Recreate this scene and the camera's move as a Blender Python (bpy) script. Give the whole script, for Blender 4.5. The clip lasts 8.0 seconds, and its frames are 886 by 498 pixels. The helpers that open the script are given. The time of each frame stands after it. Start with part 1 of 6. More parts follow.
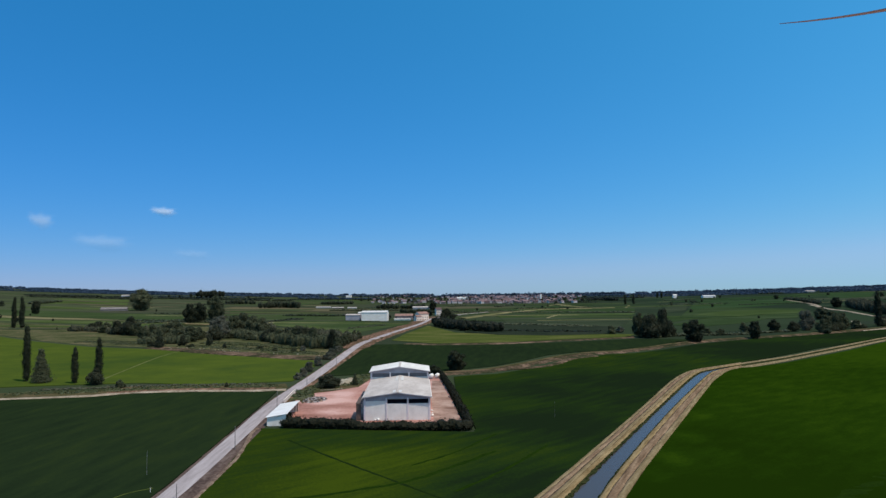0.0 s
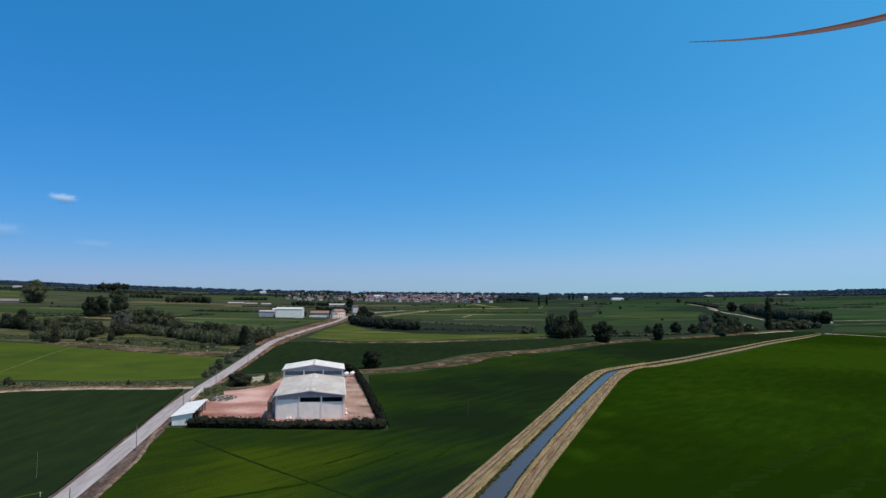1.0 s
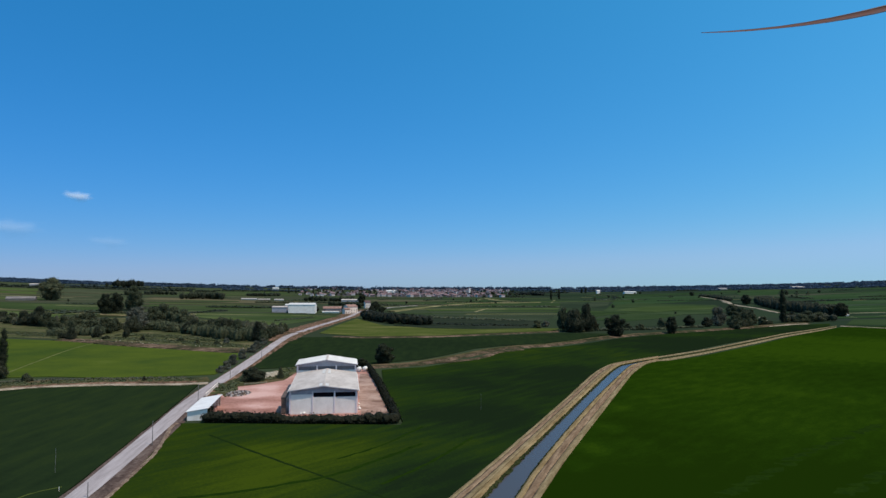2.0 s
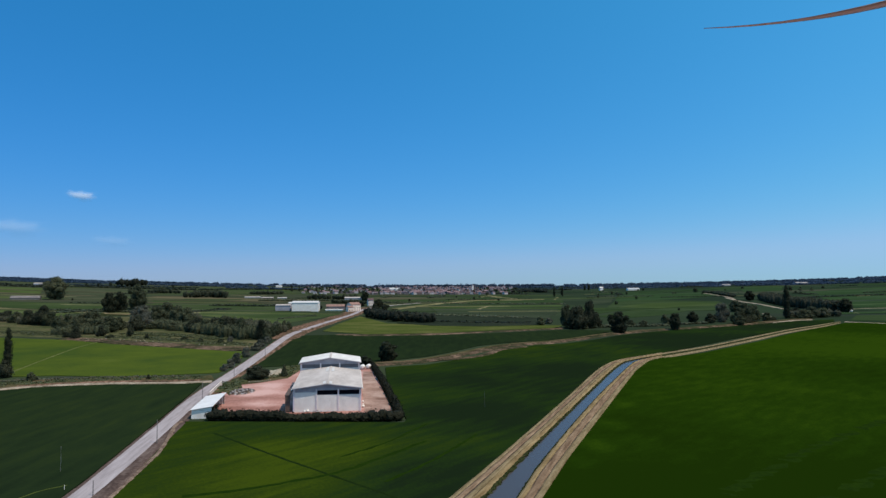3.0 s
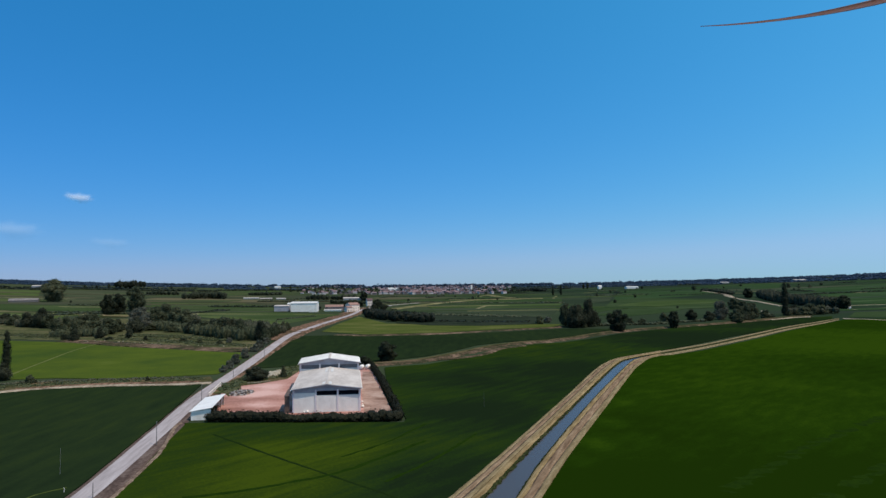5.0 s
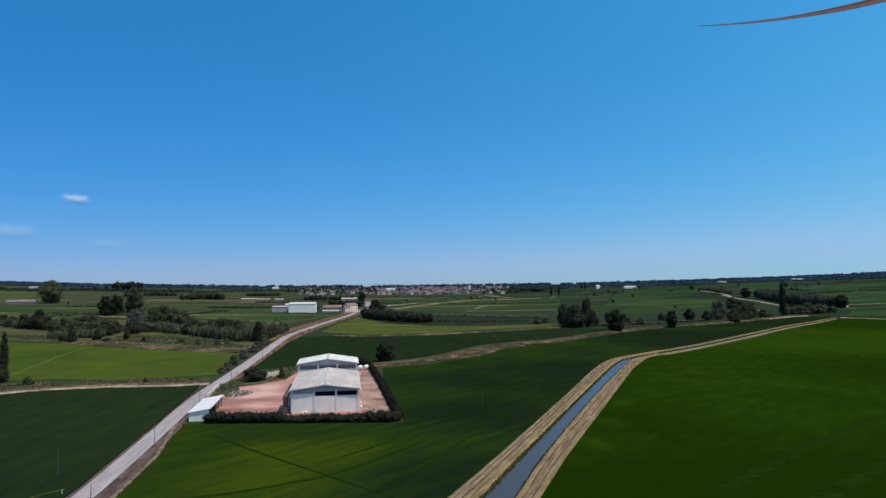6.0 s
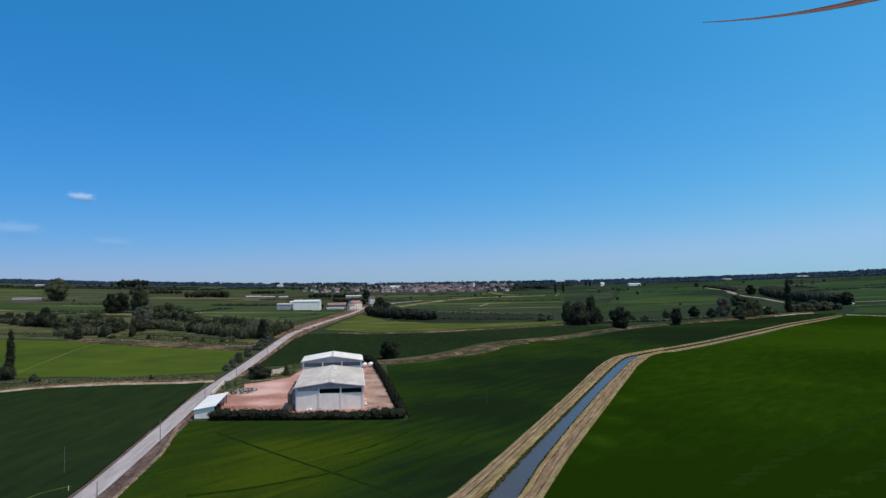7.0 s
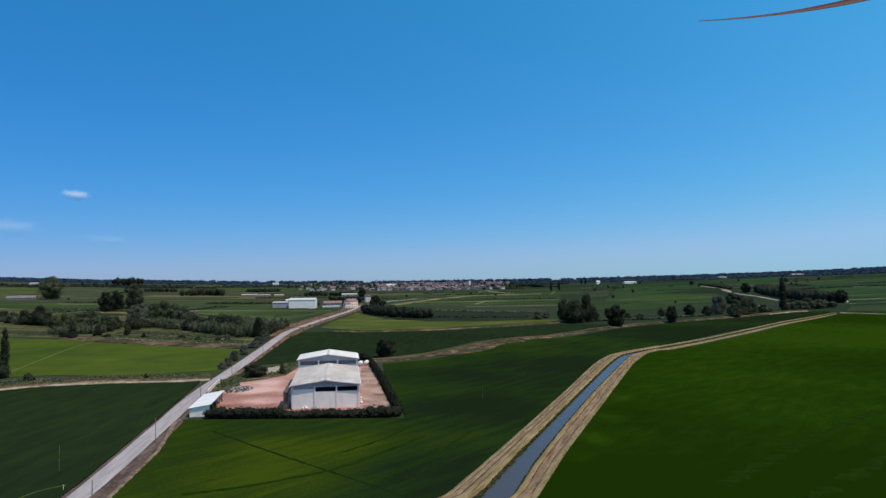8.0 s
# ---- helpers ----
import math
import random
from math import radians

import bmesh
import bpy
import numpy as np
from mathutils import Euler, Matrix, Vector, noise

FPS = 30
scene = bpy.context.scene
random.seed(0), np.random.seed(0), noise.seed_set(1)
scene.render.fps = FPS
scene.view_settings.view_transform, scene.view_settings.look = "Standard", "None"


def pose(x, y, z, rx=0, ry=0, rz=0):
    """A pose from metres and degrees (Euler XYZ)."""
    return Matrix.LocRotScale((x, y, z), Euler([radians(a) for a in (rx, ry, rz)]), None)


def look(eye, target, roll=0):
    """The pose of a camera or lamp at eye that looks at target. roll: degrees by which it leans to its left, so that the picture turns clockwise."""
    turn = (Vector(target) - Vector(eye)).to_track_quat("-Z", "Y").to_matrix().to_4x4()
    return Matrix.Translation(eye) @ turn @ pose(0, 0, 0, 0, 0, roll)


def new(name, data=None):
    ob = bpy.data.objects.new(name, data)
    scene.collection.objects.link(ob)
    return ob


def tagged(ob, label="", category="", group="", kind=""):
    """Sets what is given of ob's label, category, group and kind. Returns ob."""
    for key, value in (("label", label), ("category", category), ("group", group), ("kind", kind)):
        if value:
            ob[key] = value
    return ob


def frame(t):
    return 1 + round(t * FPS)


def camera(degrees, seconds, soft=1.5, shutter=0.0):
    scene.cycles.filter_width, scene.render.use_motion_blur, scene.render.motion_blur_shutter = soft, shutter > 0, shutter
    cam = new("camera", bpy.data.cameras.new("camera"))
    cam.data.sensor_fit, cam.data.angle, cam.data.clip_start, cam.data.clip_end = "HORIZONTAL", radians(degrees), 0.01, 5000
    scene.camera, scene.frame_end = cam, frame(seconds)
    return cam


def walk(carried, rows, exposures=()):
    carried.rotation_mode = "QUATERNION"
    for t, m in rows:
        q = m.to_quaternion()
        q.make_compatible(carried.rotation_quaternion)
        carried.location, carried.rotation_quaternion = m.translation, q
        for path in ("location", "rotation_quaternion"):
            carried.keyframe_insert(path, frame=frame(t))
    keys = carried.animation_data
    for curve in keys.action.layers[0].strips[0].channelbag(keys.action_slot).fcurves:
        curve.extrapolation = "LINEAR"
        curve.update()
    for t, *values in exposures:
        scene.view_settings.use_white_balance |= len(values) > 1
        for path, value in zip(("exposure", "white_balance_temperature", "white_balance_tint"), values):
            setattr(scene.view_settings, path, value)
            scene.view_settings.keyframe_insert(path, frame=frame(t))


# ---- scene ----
from mathutils.geometry import tessellate_polygon

EYE = (0.0, 0.0, 42.0)
cam = camera(68.0, 8.0, soft=1.45)
# seconds, yaw, pitch, roll of a hovering drone that turns on the spot
TURNS = [
    (0.0, 5.72, 3.58, 0.55), (0.1, 5.7, 3.57, 0.56), (0.2, 5.95, 3.54, 0.57), (0.3, 6.5, 3.51, 0.6), (0.4, 6.8, 3.48, 0.64),
    (0.5, 6.62, 3.46, 0.65), (0.6, 5.83, 3.47, 0.45), (0.7, 4.4, 3.48, 0.15), (0.8, 2.6, 3.48, -0.15), (0.9, 0.5, 3.47, -0.42),
    (1.0, -1.43, 3.45, -0.63), (1.1, -2.6, 3.42, -0.64), (1.2, -2.95, 3.37, -0.61), (1.35, -2.5, 3.30, -0.55),
    (1.5, -1.77, 3.21, -0.49), (1.7, -0.87, 3.10, -0.42), (2.2, -0.35, 2.93, -0.2), (3.0, -0.14, 2.764, 0.03),
    (3.5, -0.01, 2.728, 0.21), (4.0, -0.33, 2.745, 0.235), (4.5, -0.19, 2.709, 0.358), (5.2, -0.3, 2.74, 0.48),
    (6.0, -0.42, 2.75, 0.59), (6.5, 0.07, 2.542, 0.66), (7.0, -0.05, 2.533, 0.65), (7.5, -0.22, 2.422, 0.60), (8.0, -0.41, 2.368, 0.66),
]
walk(cam, [(t, pose(*EYE, 90 + pitch, roll, yaw)) for t, yaw, pitch, roll in TURNS])

# ---- world and sun ----
SUN_ELEVATION, SUN_AZIMUTH = radians(64), radians(121)   # azimuth clockwise from +y
world = bpy.data.worlds.new("sky")
scene.world = world
world.use_nodes = True
wn, wl = world.node_tree.nodes, world.node_tree.links
sky = wn.new("ShaderNodeTexSky")
sky.sky_type = "NISHITA"
sky.sun_disc = False
sky.sun_elevation, sky.sun_rotation = SUN_ELEVATION, SUN_AZIMUTH
sky.altitude, sky.air_density, sky.dust_density, sky.ozone_density = 0, 1.0, 0.0, 4.0
split, join = wn.new("ShaderNodeSeparateColor"), wn.new("ShaderNodeCombineColor")
wl.new(sky.outputs["Color"], split.inputs["Color"])
# the clear air glows more towards the sun, and most in red
sun_dir = Vector((math.sin(SUN_AZIMUTH) * math.cos(SUN_ELEVATION), math.cos(SUN_AZIMUTH) * math.cos(SUN_ELEVATION), math.sin(SUN_ELEVATION)))
sky_dir, nearness = wn.new("ShaderNodeTexCoord"), wn.new("ShaderNodeVectorMath")
nearness.operation = "DOT_PRODUCT"
nearness.inputs[1].default_value = sun_dir
wl.new(sky_dir.outputs["Generated"], nearness.inputs[0])
for channel, power, gain, glow, halo, most in (("Red", 1.66, 0.147, 2.6, 3.4, 2.5), ("Green", 0.80, 0.975, 1.45, 1.35, 4.5), ("Blue", 0.84, 1.43, 0.73, 1.05, 6.9)):
    soften, scale, reach, lift, total, whole, level = (wn.new("ShaderNodeMath") for k in range(7))
    whiten = wn.new("ShaderNodeMapRange")
    whiten.interpolation_type = "SMOOTHSTEP"
    whiten.inputs["From Min"].default_value, whiten.inputs["From Max"].default_value = 0.40, 1.0
    whiten.inputs["To Min"].default_value, whiten.inputs["To Max"].default_value = 1.0, halo
    whole.operation = "MULTIPLY"
    soften.operation, scale.operation, reach.operation, lift.operation, total.operation = "POWER", "MULTIPLY", "MULTIPLY", "POWER", "MULTIPLY"
    soften.inputs[1].default_value, scale.inputs[1].default_value = power, gain
    reach.inputs[1].default_value, lift.inputs[0].default_value = glow, 2.0
    wl.new(split.outputs[channel], soften.inputs[0])
    wl.new(soften.outputs[0], scale.inputs[0])
    wl.new(nearness.outputs["Value"], reach.inputs[0])
    wl.new(reach.outputs[0], lift.inputs[1])
    wl.new(scale.outputs[0], total.inputs[0])
    wl.new(lift.outputs[0], total.inputs[1])
    wl.new(nearness.outputs["Value"], whiten.inputs["Value"])
    level.operation = "SMOOTH_MIN"
    level.inputs[1].default_value, level.inputs[2].default_value = most, most * 0.3
    wl.new(total.outputs[0], level.inputs[0])
    wl.new(level.outputs[0], whole.inputs[0])
    wl.new(whiten.outputs["Result"], whole.inputs[1])
    wl.new(whole.outputs[0], join.inputs[channel])
wl.new(join.outputs["Color"], wn["Background"].inputs["Color"])
wn["Background"].inputs["Strength"].default_value = 0.12
lamp = bpy.data.lights.new("sun", "SUN")
lamp.energy, lamp.angle, lamp.color = 3.55, radians(0.53), (1.0, 0.85, 0.69)
sun = new("sun", lamp)
sun.matrix_world = look(sun_dir * 200, (0, 0, 0))
scene.view_settings.exposure = 0.0


# ---- materials ----
def material(name, colors, scale=1.0, detail=4.0, rough=0.9, metal=0.0, grain=0.0, grain_scale=20.0, bump=0.0, stretch=(1, 1, 1), turn=0.0, spread=0.0, island=0.0, big=0.0, big_scale=0.01, local=False, contrast=1.0, amp=1.0, along=None, patches=(), thin=0.0):
    """A procedural surface: a ramp of colours driven by noise, with finer grain, broad stains and relief on top."""
    m = bpy.data.materials.new(name)
    m.use_nodes = True
    n, l = m.node_tree.nodes, m.node_tree.links
    bsdf = n["Principled BSDF"]
    bsdf.inputs["Roughness"].default_value = rough
    bsdf.inputs["Metallic"].default_value = metal
    bsdf.inputs["Specular IOR Level"].default_value = 0.0 if rough > 0.85 else 0.2 if rough > 0.6 else 0.5
    where = n.new("ShaderNodeTexCoord").outputs["Object"] if local else n.new("ShaderNodeNewGeometry").outputs["Position"]
    mapping = n.new("ShaderNodeMapping")
    mapping.inputs["Scale"].default_value = stretch
    mapping.inputs["Rotation"].default_value = (0, 0, radians(turn))
    if along is not None:
        mapping.vector_type = "TEXTURE"
        mapping.inputs["Rotation"].default_value = (0, 0, radians(along))
    l.new(where, mapping.inputs["Vector"])
    tex = n.new("ShaderNodeTexNoise")
    tex.inputs["Scale"].default_value, tex.inputs["Detail"].default_value, tex.inputs["Roughness"].default_value = scale, detail, 0.6
    l.new(mapping.outputs["Vector"], tex.inputs["Vector"])
    value = tex.outputs["Fac"]
    if amp != 1.0:
        remap = n.new("ShaderNodeMapRange")
        remap.inputs["To Min"].default_value, remap.inputs["To Max"].default_value = 0.5 - amp / 2, 0.5 + amp / 2
        l.new(value, remap.inputs["Value"])
        value = remap.outputs["Result"]

    def add(a, b, factor):
        mul = n.new("ShaderNodeMath")
        mul.operation = "MULTIPLY_ADD"
        sub = n.new("ShaderNodeMath")
        sub.operation = "SUBTRACT"
        sub.inputs[1].default_value = 0.5
        l.new(b, sub.inputs[0])
        l.new(sub.outputs[0], mul.inputs[0])
        mul.inputs[1].default_value = factor
        l.new(a, mul.inputs[2])
        return mul.outputs[0]

    if grain:
        fine = n.new("ShaderNodeTexNoise")
        fine.inputs["Scale"].default_value, fine.inputs["Detail"].default_value = grain_scale, 2.0
        l.new(where, fine.inputs["Vector"])
        value = add(value, fine.outputs["Fac"], grain)
    if big:
        broad = n.new("ShaderNodeTexNoise")
        broad.inputs["Scale"].default_value, broad.inputs["Detail"].default_value = big_scale, 3.0
        l.new(where, broad.inputs["Vector"])
        value = add(value, broad.outputs["Fac"], big)
    if spread:
        value = add(value, n.new("ShaderNodeObjectInfo").outputs["Random"], spread)
    if island:
        value = add(value, n.new("ShaderNodeNewGeometry").outputs["Random Per Island"], island)
    for (px, py), rx, ry, amount in patches:
        spot = n.new("ShaderNodeMapping")
        spot.vector_type = "TEXTURE"
        spot.inputs["Location"].default_value, spot.inputs["Scale"].default_value = (px, py, 0.4), (rx, ry, 1000)
        l.new(where, spot.inputs["Vector"])
        reach = n.new("ShaderNodeVectorMath")
        reach.operation = "LENGTH"
        l.new(spot.outputs["Vector"], reach.inputs[0])
        fall = n.new("ShaderNodeMapRange")
        fall.interpolation_type = "SMOOTHSTEP"
        fall.inputs["To Min"].default_value, fall.inputs["To Max"].default_value = amount, 0.0
        l.new(reach.outputs["Value"], fall.inputs["Value"])
        total = n.new("ShaderNodeMath")
        l.new(value, total.inputs[0])
        l.new(fall.outputs["Result"], total.inputs[1])
        value = total.outputs[0]
    ramp = n.new("ShaderNodeValToRGB")
    stops = ramp.color_ramp.elements
    lo, hi = 0.5 - 0.22 / contrast, 0.5 + 0.22 / contrast
    for i, c in enumerate(colors):
        p = lo + (hi - lo) * i / max(1, len(colors) - 1)
        e = stops[i] if i < 2 else stops.new(p)
        e.position, e.color = p, (*c, 1)
    l.new(value, ramp.inputs["Fac"])
    l.new(ramp.outputs["Color"], bsdf.inputs["Base Color"])
    if bump:
        b = n.new("ShaderNodeBump")
        b.inputs["Strength"].default_value, b.inputs["Distance"].default_value = 0.6, bump
        l.new(value, b.inputs["Height"])
        l.new(b.outputs["Normal"], bsdf.inputs["Normal"])
    if thin:
        glow, mix = n.new("ShaderNodeBsdfTranslucent"), n.new("ShaderNodeMixShader")
        mix.inputs[0].default_value = thin
        l.new(ramp.outputs["Color"], glow.inputs["Color"])
        l.new(bsdf.outputs[0], mix.inputs[1])
        l.new(glow.outputs[0], mix.inputs[2])
        l.new(mix.outputs[0], n["Material Output"].inputs["Surface"])
    return m


def farmland():
    """The plain: a mosaic of strip-like parcels in greens, straw and earth, broken up by noise, with sun backscatter
    painted in towards the left.
    """
    m = bpy.data.materials.new("farmland")
    m.use_nodes = True
    n, l = m.node_tree.nodes, m.node_tree.links
    bsdf = n["Principled BSDF"]
    bsdf.inputs["Roughness"].default_value = 0.95
    bsdf.inputs["Specular IOR Level"].default_value = 0.0
    where = n.new("ShaderNodeNewGeometry").outputs["Position"]
    mapping = n.new("ShaderNodeMapping")
    mapping.inputs["Scale"].default_value = (0.0032, 0.0062, 0.0)
    mapping.inputs["Rotation"].default_value = (0, 0, radians(12))
    l.new(where, mapping.inputs["Vector"])
    cells = n.new("ShaderNodeTexVoronoi")
    cells.distance = "CHEBYCHEV"
    cells.inputs["Scale"].default_value = 1.0
    cells.inputs["Randomness"].default_value = 0.85
    l.new(mapping.outputs["Vector"], cells.inputs["Vector"])
    split = n.new("ShaderNodeSeparateColor")
    l.new(cells.outputs["Color"], split.inputs["Color"])
    ramp = n.new("ShaderNodeValToRGB")
    # blue is raised in these greens to carry the haze over the plain
    greens = [(0.0, (0.021, 0.033, 0.020)), (0.25, (0.026, 0.041, 0.022)), (0.5, (0.028, 0.045, 0.022)), (0.7, (0.035, 0.051, 0.027)), (0.88, (0.033, 0.041, 0.029)), (0.96, (0.090, 0.082, 0.052))]
    for i, (p, c) in enumerate(greens):
        e = ramp.color_ramp.elements[i] if i < 2 else ramp.color_ramp.elements.new(p)
        e.position, e.color = p, (*c, 1)
    ramp.color_ramp.interpolation = "CONSTANT"
    l.new(split.outputs["Red"], ramp.inputs["Fac"])
    base = ramp.outputs["Color"]
    for scale, amount, tone in ((0.05, 0.5, (0.036, 0.043, 0.027)), (0.9, 0.3, (0.036, 0.046, 0.028))):
        tex = n.new("ShaderNodeTexNoise")
        tex.inputs["Scale"].default_value, tex.inputs["Detail"].default_value = scale, 4.0
        l.new(where, tex.inputs["Vector"])
        mix = n.new("ShaderNodeMix")
        mix.data_type = "RGBA"
        k = n.new("ShaderNodeMath")
        k.operation = "MULTIPLY"
        k.inputs[1].default_value = amount
        l.new(tex.outputs["Fac"], k.inputs[0])
        l.new(k.outputs[0], mix.inputs["Factor"])
        l.new(base, mix.inputs[6])
        mix.inputs[7].default_value = (*tone, 1)
        base = mix.outputs[2]
    # multiplies in the sun's backscatter: brighter ground on the left, darker on the right
    axes, remap, tint, tone = n.new("ShaderNodeSeparateXYZ"), n.new("ShaderNodeMapRange"), n.new("ShaderNodeMix"), n.new("ShaderNodeMix")
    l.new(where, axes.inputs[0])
    l.new(axes.outputs["X"], remap.inputs["Value"])
    remap.inputs["From Min"].default_value, remap.inputs["From Max"].default_value = -600, 450
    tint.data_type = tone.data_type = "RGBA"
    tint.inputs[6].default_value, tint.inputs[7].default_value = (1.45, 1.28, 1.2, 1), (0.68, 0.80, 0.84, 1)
    l.new(remap.outputs["Result"], tint.inputs["Factor"])
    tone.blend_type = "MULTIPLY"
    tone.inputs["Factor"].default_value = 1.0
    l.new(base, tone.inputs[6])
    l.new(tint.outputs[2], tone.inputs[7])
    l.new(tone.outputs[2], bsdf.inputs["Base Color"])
    return m


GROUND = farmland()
BANK_MIX = material("bare_earth_and_weeds", [(0.026, 0.031, 0.016), (0.048, 0.042, 0.025), (0.095, 0.063, 0.045), (0.17, 0.115, 0.083)], 0.16, grain=0.8, grain_scale=1.0, bump=0.1, big=0.9, big_scale=0.03)
ASPHALT = material("worn_asphalt", [(0.235, 0.201, 0.2067), (0.325, 0.2812, 0.2894), (0.4, 0.3514, 0.3636)], 1.0, grain=0.25, grain_scale=3.0, bump=0.01, big=0.35, big_scale=0.04, stretch=(14, 1, 1), along=98)
EARTH = material("bare_earth", [(0.085, 0.055, 0.045), (0.17, 0.115, 0.09), (0.27, 0.20, 0.15)], 0.5, grain=0.7, grain_scale=2.5, bump=0.06, big=0.5, big_scale=0.04)
RED_EARTH = material("reddish_earth_and_dry_grass", [(0.040, 0.040, 0.020), (0.115, 0.068, 0.048), (0.24, 0.145, 0.105)], 0.5, grain=0.7, grain_scale=1.4, bump=0.08, big=0.45, big_scale=0.03, stretch=(6, 1, 1), along=99)
DITCH = material("ditch_mud", [(0.054, 0.0351, 0.03108), (0.099, 0.0663, 0.05772), (0.144, 0.1014, 0.0851)], 0.5, grain=0.6, grain_scale=2.0, bump=0.08)
STRAW = material("dry_grass_bank", [(0.126, 0.084, 0.0414), (0.21, 0.148, 0.0774), (0.3045, 0.225, 0.126)], 1.1, grain=0.35, grain_scale=1.6, bump=0.06, stretch=(9, 1, 1), along=68, big=0.25, big_scale=0.05)
LANE = material("brown_wheel_lane", [(0.105, 0.066, 0.0425), (0.1943, 0.128, 0.0833), (0.294, 0.205, 0.136)], 1.1, grain=0.35, grain_scale=2.0, bump=0.03, stretch=(9, 1, 1), along=68, big=0.25, big_scale=0.05)
SHOULDER = material("dusty_bank_shoulder", [(0.108, 0.08, 0.0425), (0.189, 0.142, 0.0816), (0.2808, 0.215, 0.1318)], 1.1, grain=0.35, grain_scale=1.8, bump=0.03, stretch=(9, 1, 1), along=68, big=0.25, big_scale=0.05)
RUT = material("dark_rut_soil", [(0.040, 0.030, 0.022), (0.075, 0.055, 0.042), (0.12, 0.09, 0.07)], 0.6, grain=0.6, grain_scale=2.0, bump=0.05)
TRACK = material("pale_dirt_track", [(0.1496, 0.119, 0.086), (0.2992, 0.238, 0.1806), (0.4136, 0.34, 0.2752)], 0.4, grain=0.6, grain_scale=2.0, bump=0.04, big=0.5, big_scale=0.05)
YARD = material("pink_gravel_yard", [(0.2473, 0.1187, 0.09858), (0.4007, 0.2137, 0.1824), (0.5442, 0.342, 0.3106)], 0.06, grain=0.3, grain_scale=1.2, bump=0.02, big=0.6, big_scale=0.035, patches=(((-70.0, 247.6), 13, 13, 0.28), ((-65.2, 266.8), 12, 16, 0.24), ((-54.1, 217.8), 18, 8, -0.3), ((-67.4, 218.6), 12, 6, -0.2)))
PAVED = material("stained_concrete_apron", [(0.1665, 0.09875, 0.08085), (0.288, 0.1857, 0.154), (0.396, 0.2804, 0.2426)], 0.12, grain=0.3, grain_scale=1.5, bump=0.02, big=0.7, big_scale=0.05)
SCRUB = material("rough_meadow", [(0.0345, 0.036, 0.016), (0.0644, 0.058, 0.028), (0.115, 0.082, 0.05)], 0.08, grain=0.7, grain_scale=0.8, bump=0.15, big=0.7, big_scale=0.02)
RICE_DEEP = material("deep_green_rice", [(0.01034, 0.0185, 0.008548), (0.01406, 0.0245, 0.009972), (0.01929, 0.031, 0.009972)], 0.25, detail=3.0, grain=0.35, grain_scale=1.5, bump=0.05, stretch=(1, 0.18, 1), turn=-12, big=0.5, big_scale=0.012, contrast=0.8, patches=(((20.0, 430.0), 180, 130, -0.16),))
RICE_BRIGHT = material("bright_green_rice", [(0.008696, 0.02148, 0.001346), (0.01176, 0.02916, 0.00176), (0.01944, 0.04194, 0.002277)], 0.22, detail=3.0, grain=0.35, grain_scale=1.4, bump=0.05, stretch=(3, 1, 1), along=48, big=0.65, big_scale=0.012, contrast=1.0, amp=0.55, patches=(((39.3, 168.5), 7, 10, 0.28), ((48.8, 192.4), 7, 11, 0.28), ((61.2, 222.2), 7, 13, 0.2), ((75.5, 243.4), 12, 14, 0.14), ((51.0, 175.1), 10, 9, 0.1), ((33.9, 137.1), 9, 9, 0.12), ((32.5, 151.8), 5, 8, 0.18), ((28.0, 128.0), 30, 34, -0.3), ((59.8, 125.7), 80, 45, -0.36), ((60.0, 185.0), 45, 45, -0.16), ((103.3, 155.9), 60, 60, -0.1), ((269.1, 439.7), 170, 170, 0.26)))
RICE_TRAIL = material("pressed_rice_trail", [(0.008156, 0.02005, 0.002614), (0.01071, 0.02506, 0.002851), (0.01325, 0.03008, 0.002851)], 0.4, grain=0.5, grain_scale=1.2)
RICE_FRONT = material("mixed_green_rice", [(0.008112, 0.01568, 0.00636), (0.01196, 0.02548, 0.00583), (0.0208, 0.03626, 0.00424), (0.03536, 0.0539, 0.00424)], 0.30, detail=3.0, grain=0.25, grain_scale=1.6, bump=0.05, stretch=(7, 1, 1), along=50, big=0.55, big_scale=0.02, contrast=0.95, amp=0.45, patches=(((330.0, 600.0), 140, 140, -0.3), ((-44.0, 192.5), 42, 7, -0.06), ((-34.1, 162.2), 32, 24, 0.27), ((-37.8, 139.9), 26, 22, 0.18), ((4.6, 165.7), 34, 30, 0.02), ((-0.9, 127.9), 30, 32, -0.16), ((7.9, 150.6), 30, 30, -0.2), ((11.1, 206.6), 46, 46, -0.26), ((2.5, 168.6), 14, 12, 0.06), ((184.9, 464.7), 150, 150, -0.3), ((-26.2, 184.3), 60, 12, -0.05), ((47.9, 288.9), 95, 95, -0.27)))
MEADOW_BRIGHT = material("bright_meadow", [(0.03524, 0.05989, 0.0132), (0.04933, 0.07273, 0.0132), (0.06107, 0.08556, 0.0132), (0.07752, 0.1005, 0.02112)], 0.05, grain=0.5, grain_scale=1.0, bump=0.05, stretch=(1, 1, 1), big=0.6, big_scale=0.015, contrast=0.6, patches=(((-235.9, 380.2), 60, 110, -0.22), ((-134.4, 345.0), 40, 60, -0.08)))
MEADOW_YELLOW = material("yellowing_meadow", [(0.041, 0.057, 0.013), (0.060, 0.076, 0.019), (0.11, 0.108, 0.038)], 0.05, grain=0.5, grain_scale=0.8, stretch=(0.3, 1, 1), big=0.5, big_scale=0.02)
PATH = material("trodden_yellow_grass", [(0.06375, 0.0784, 0.022), (0.0935, 0.1058, 0.035), (0.1275, 0.1372, 0.055)], 0.4, grain=0.6, grain_scale=1.2)
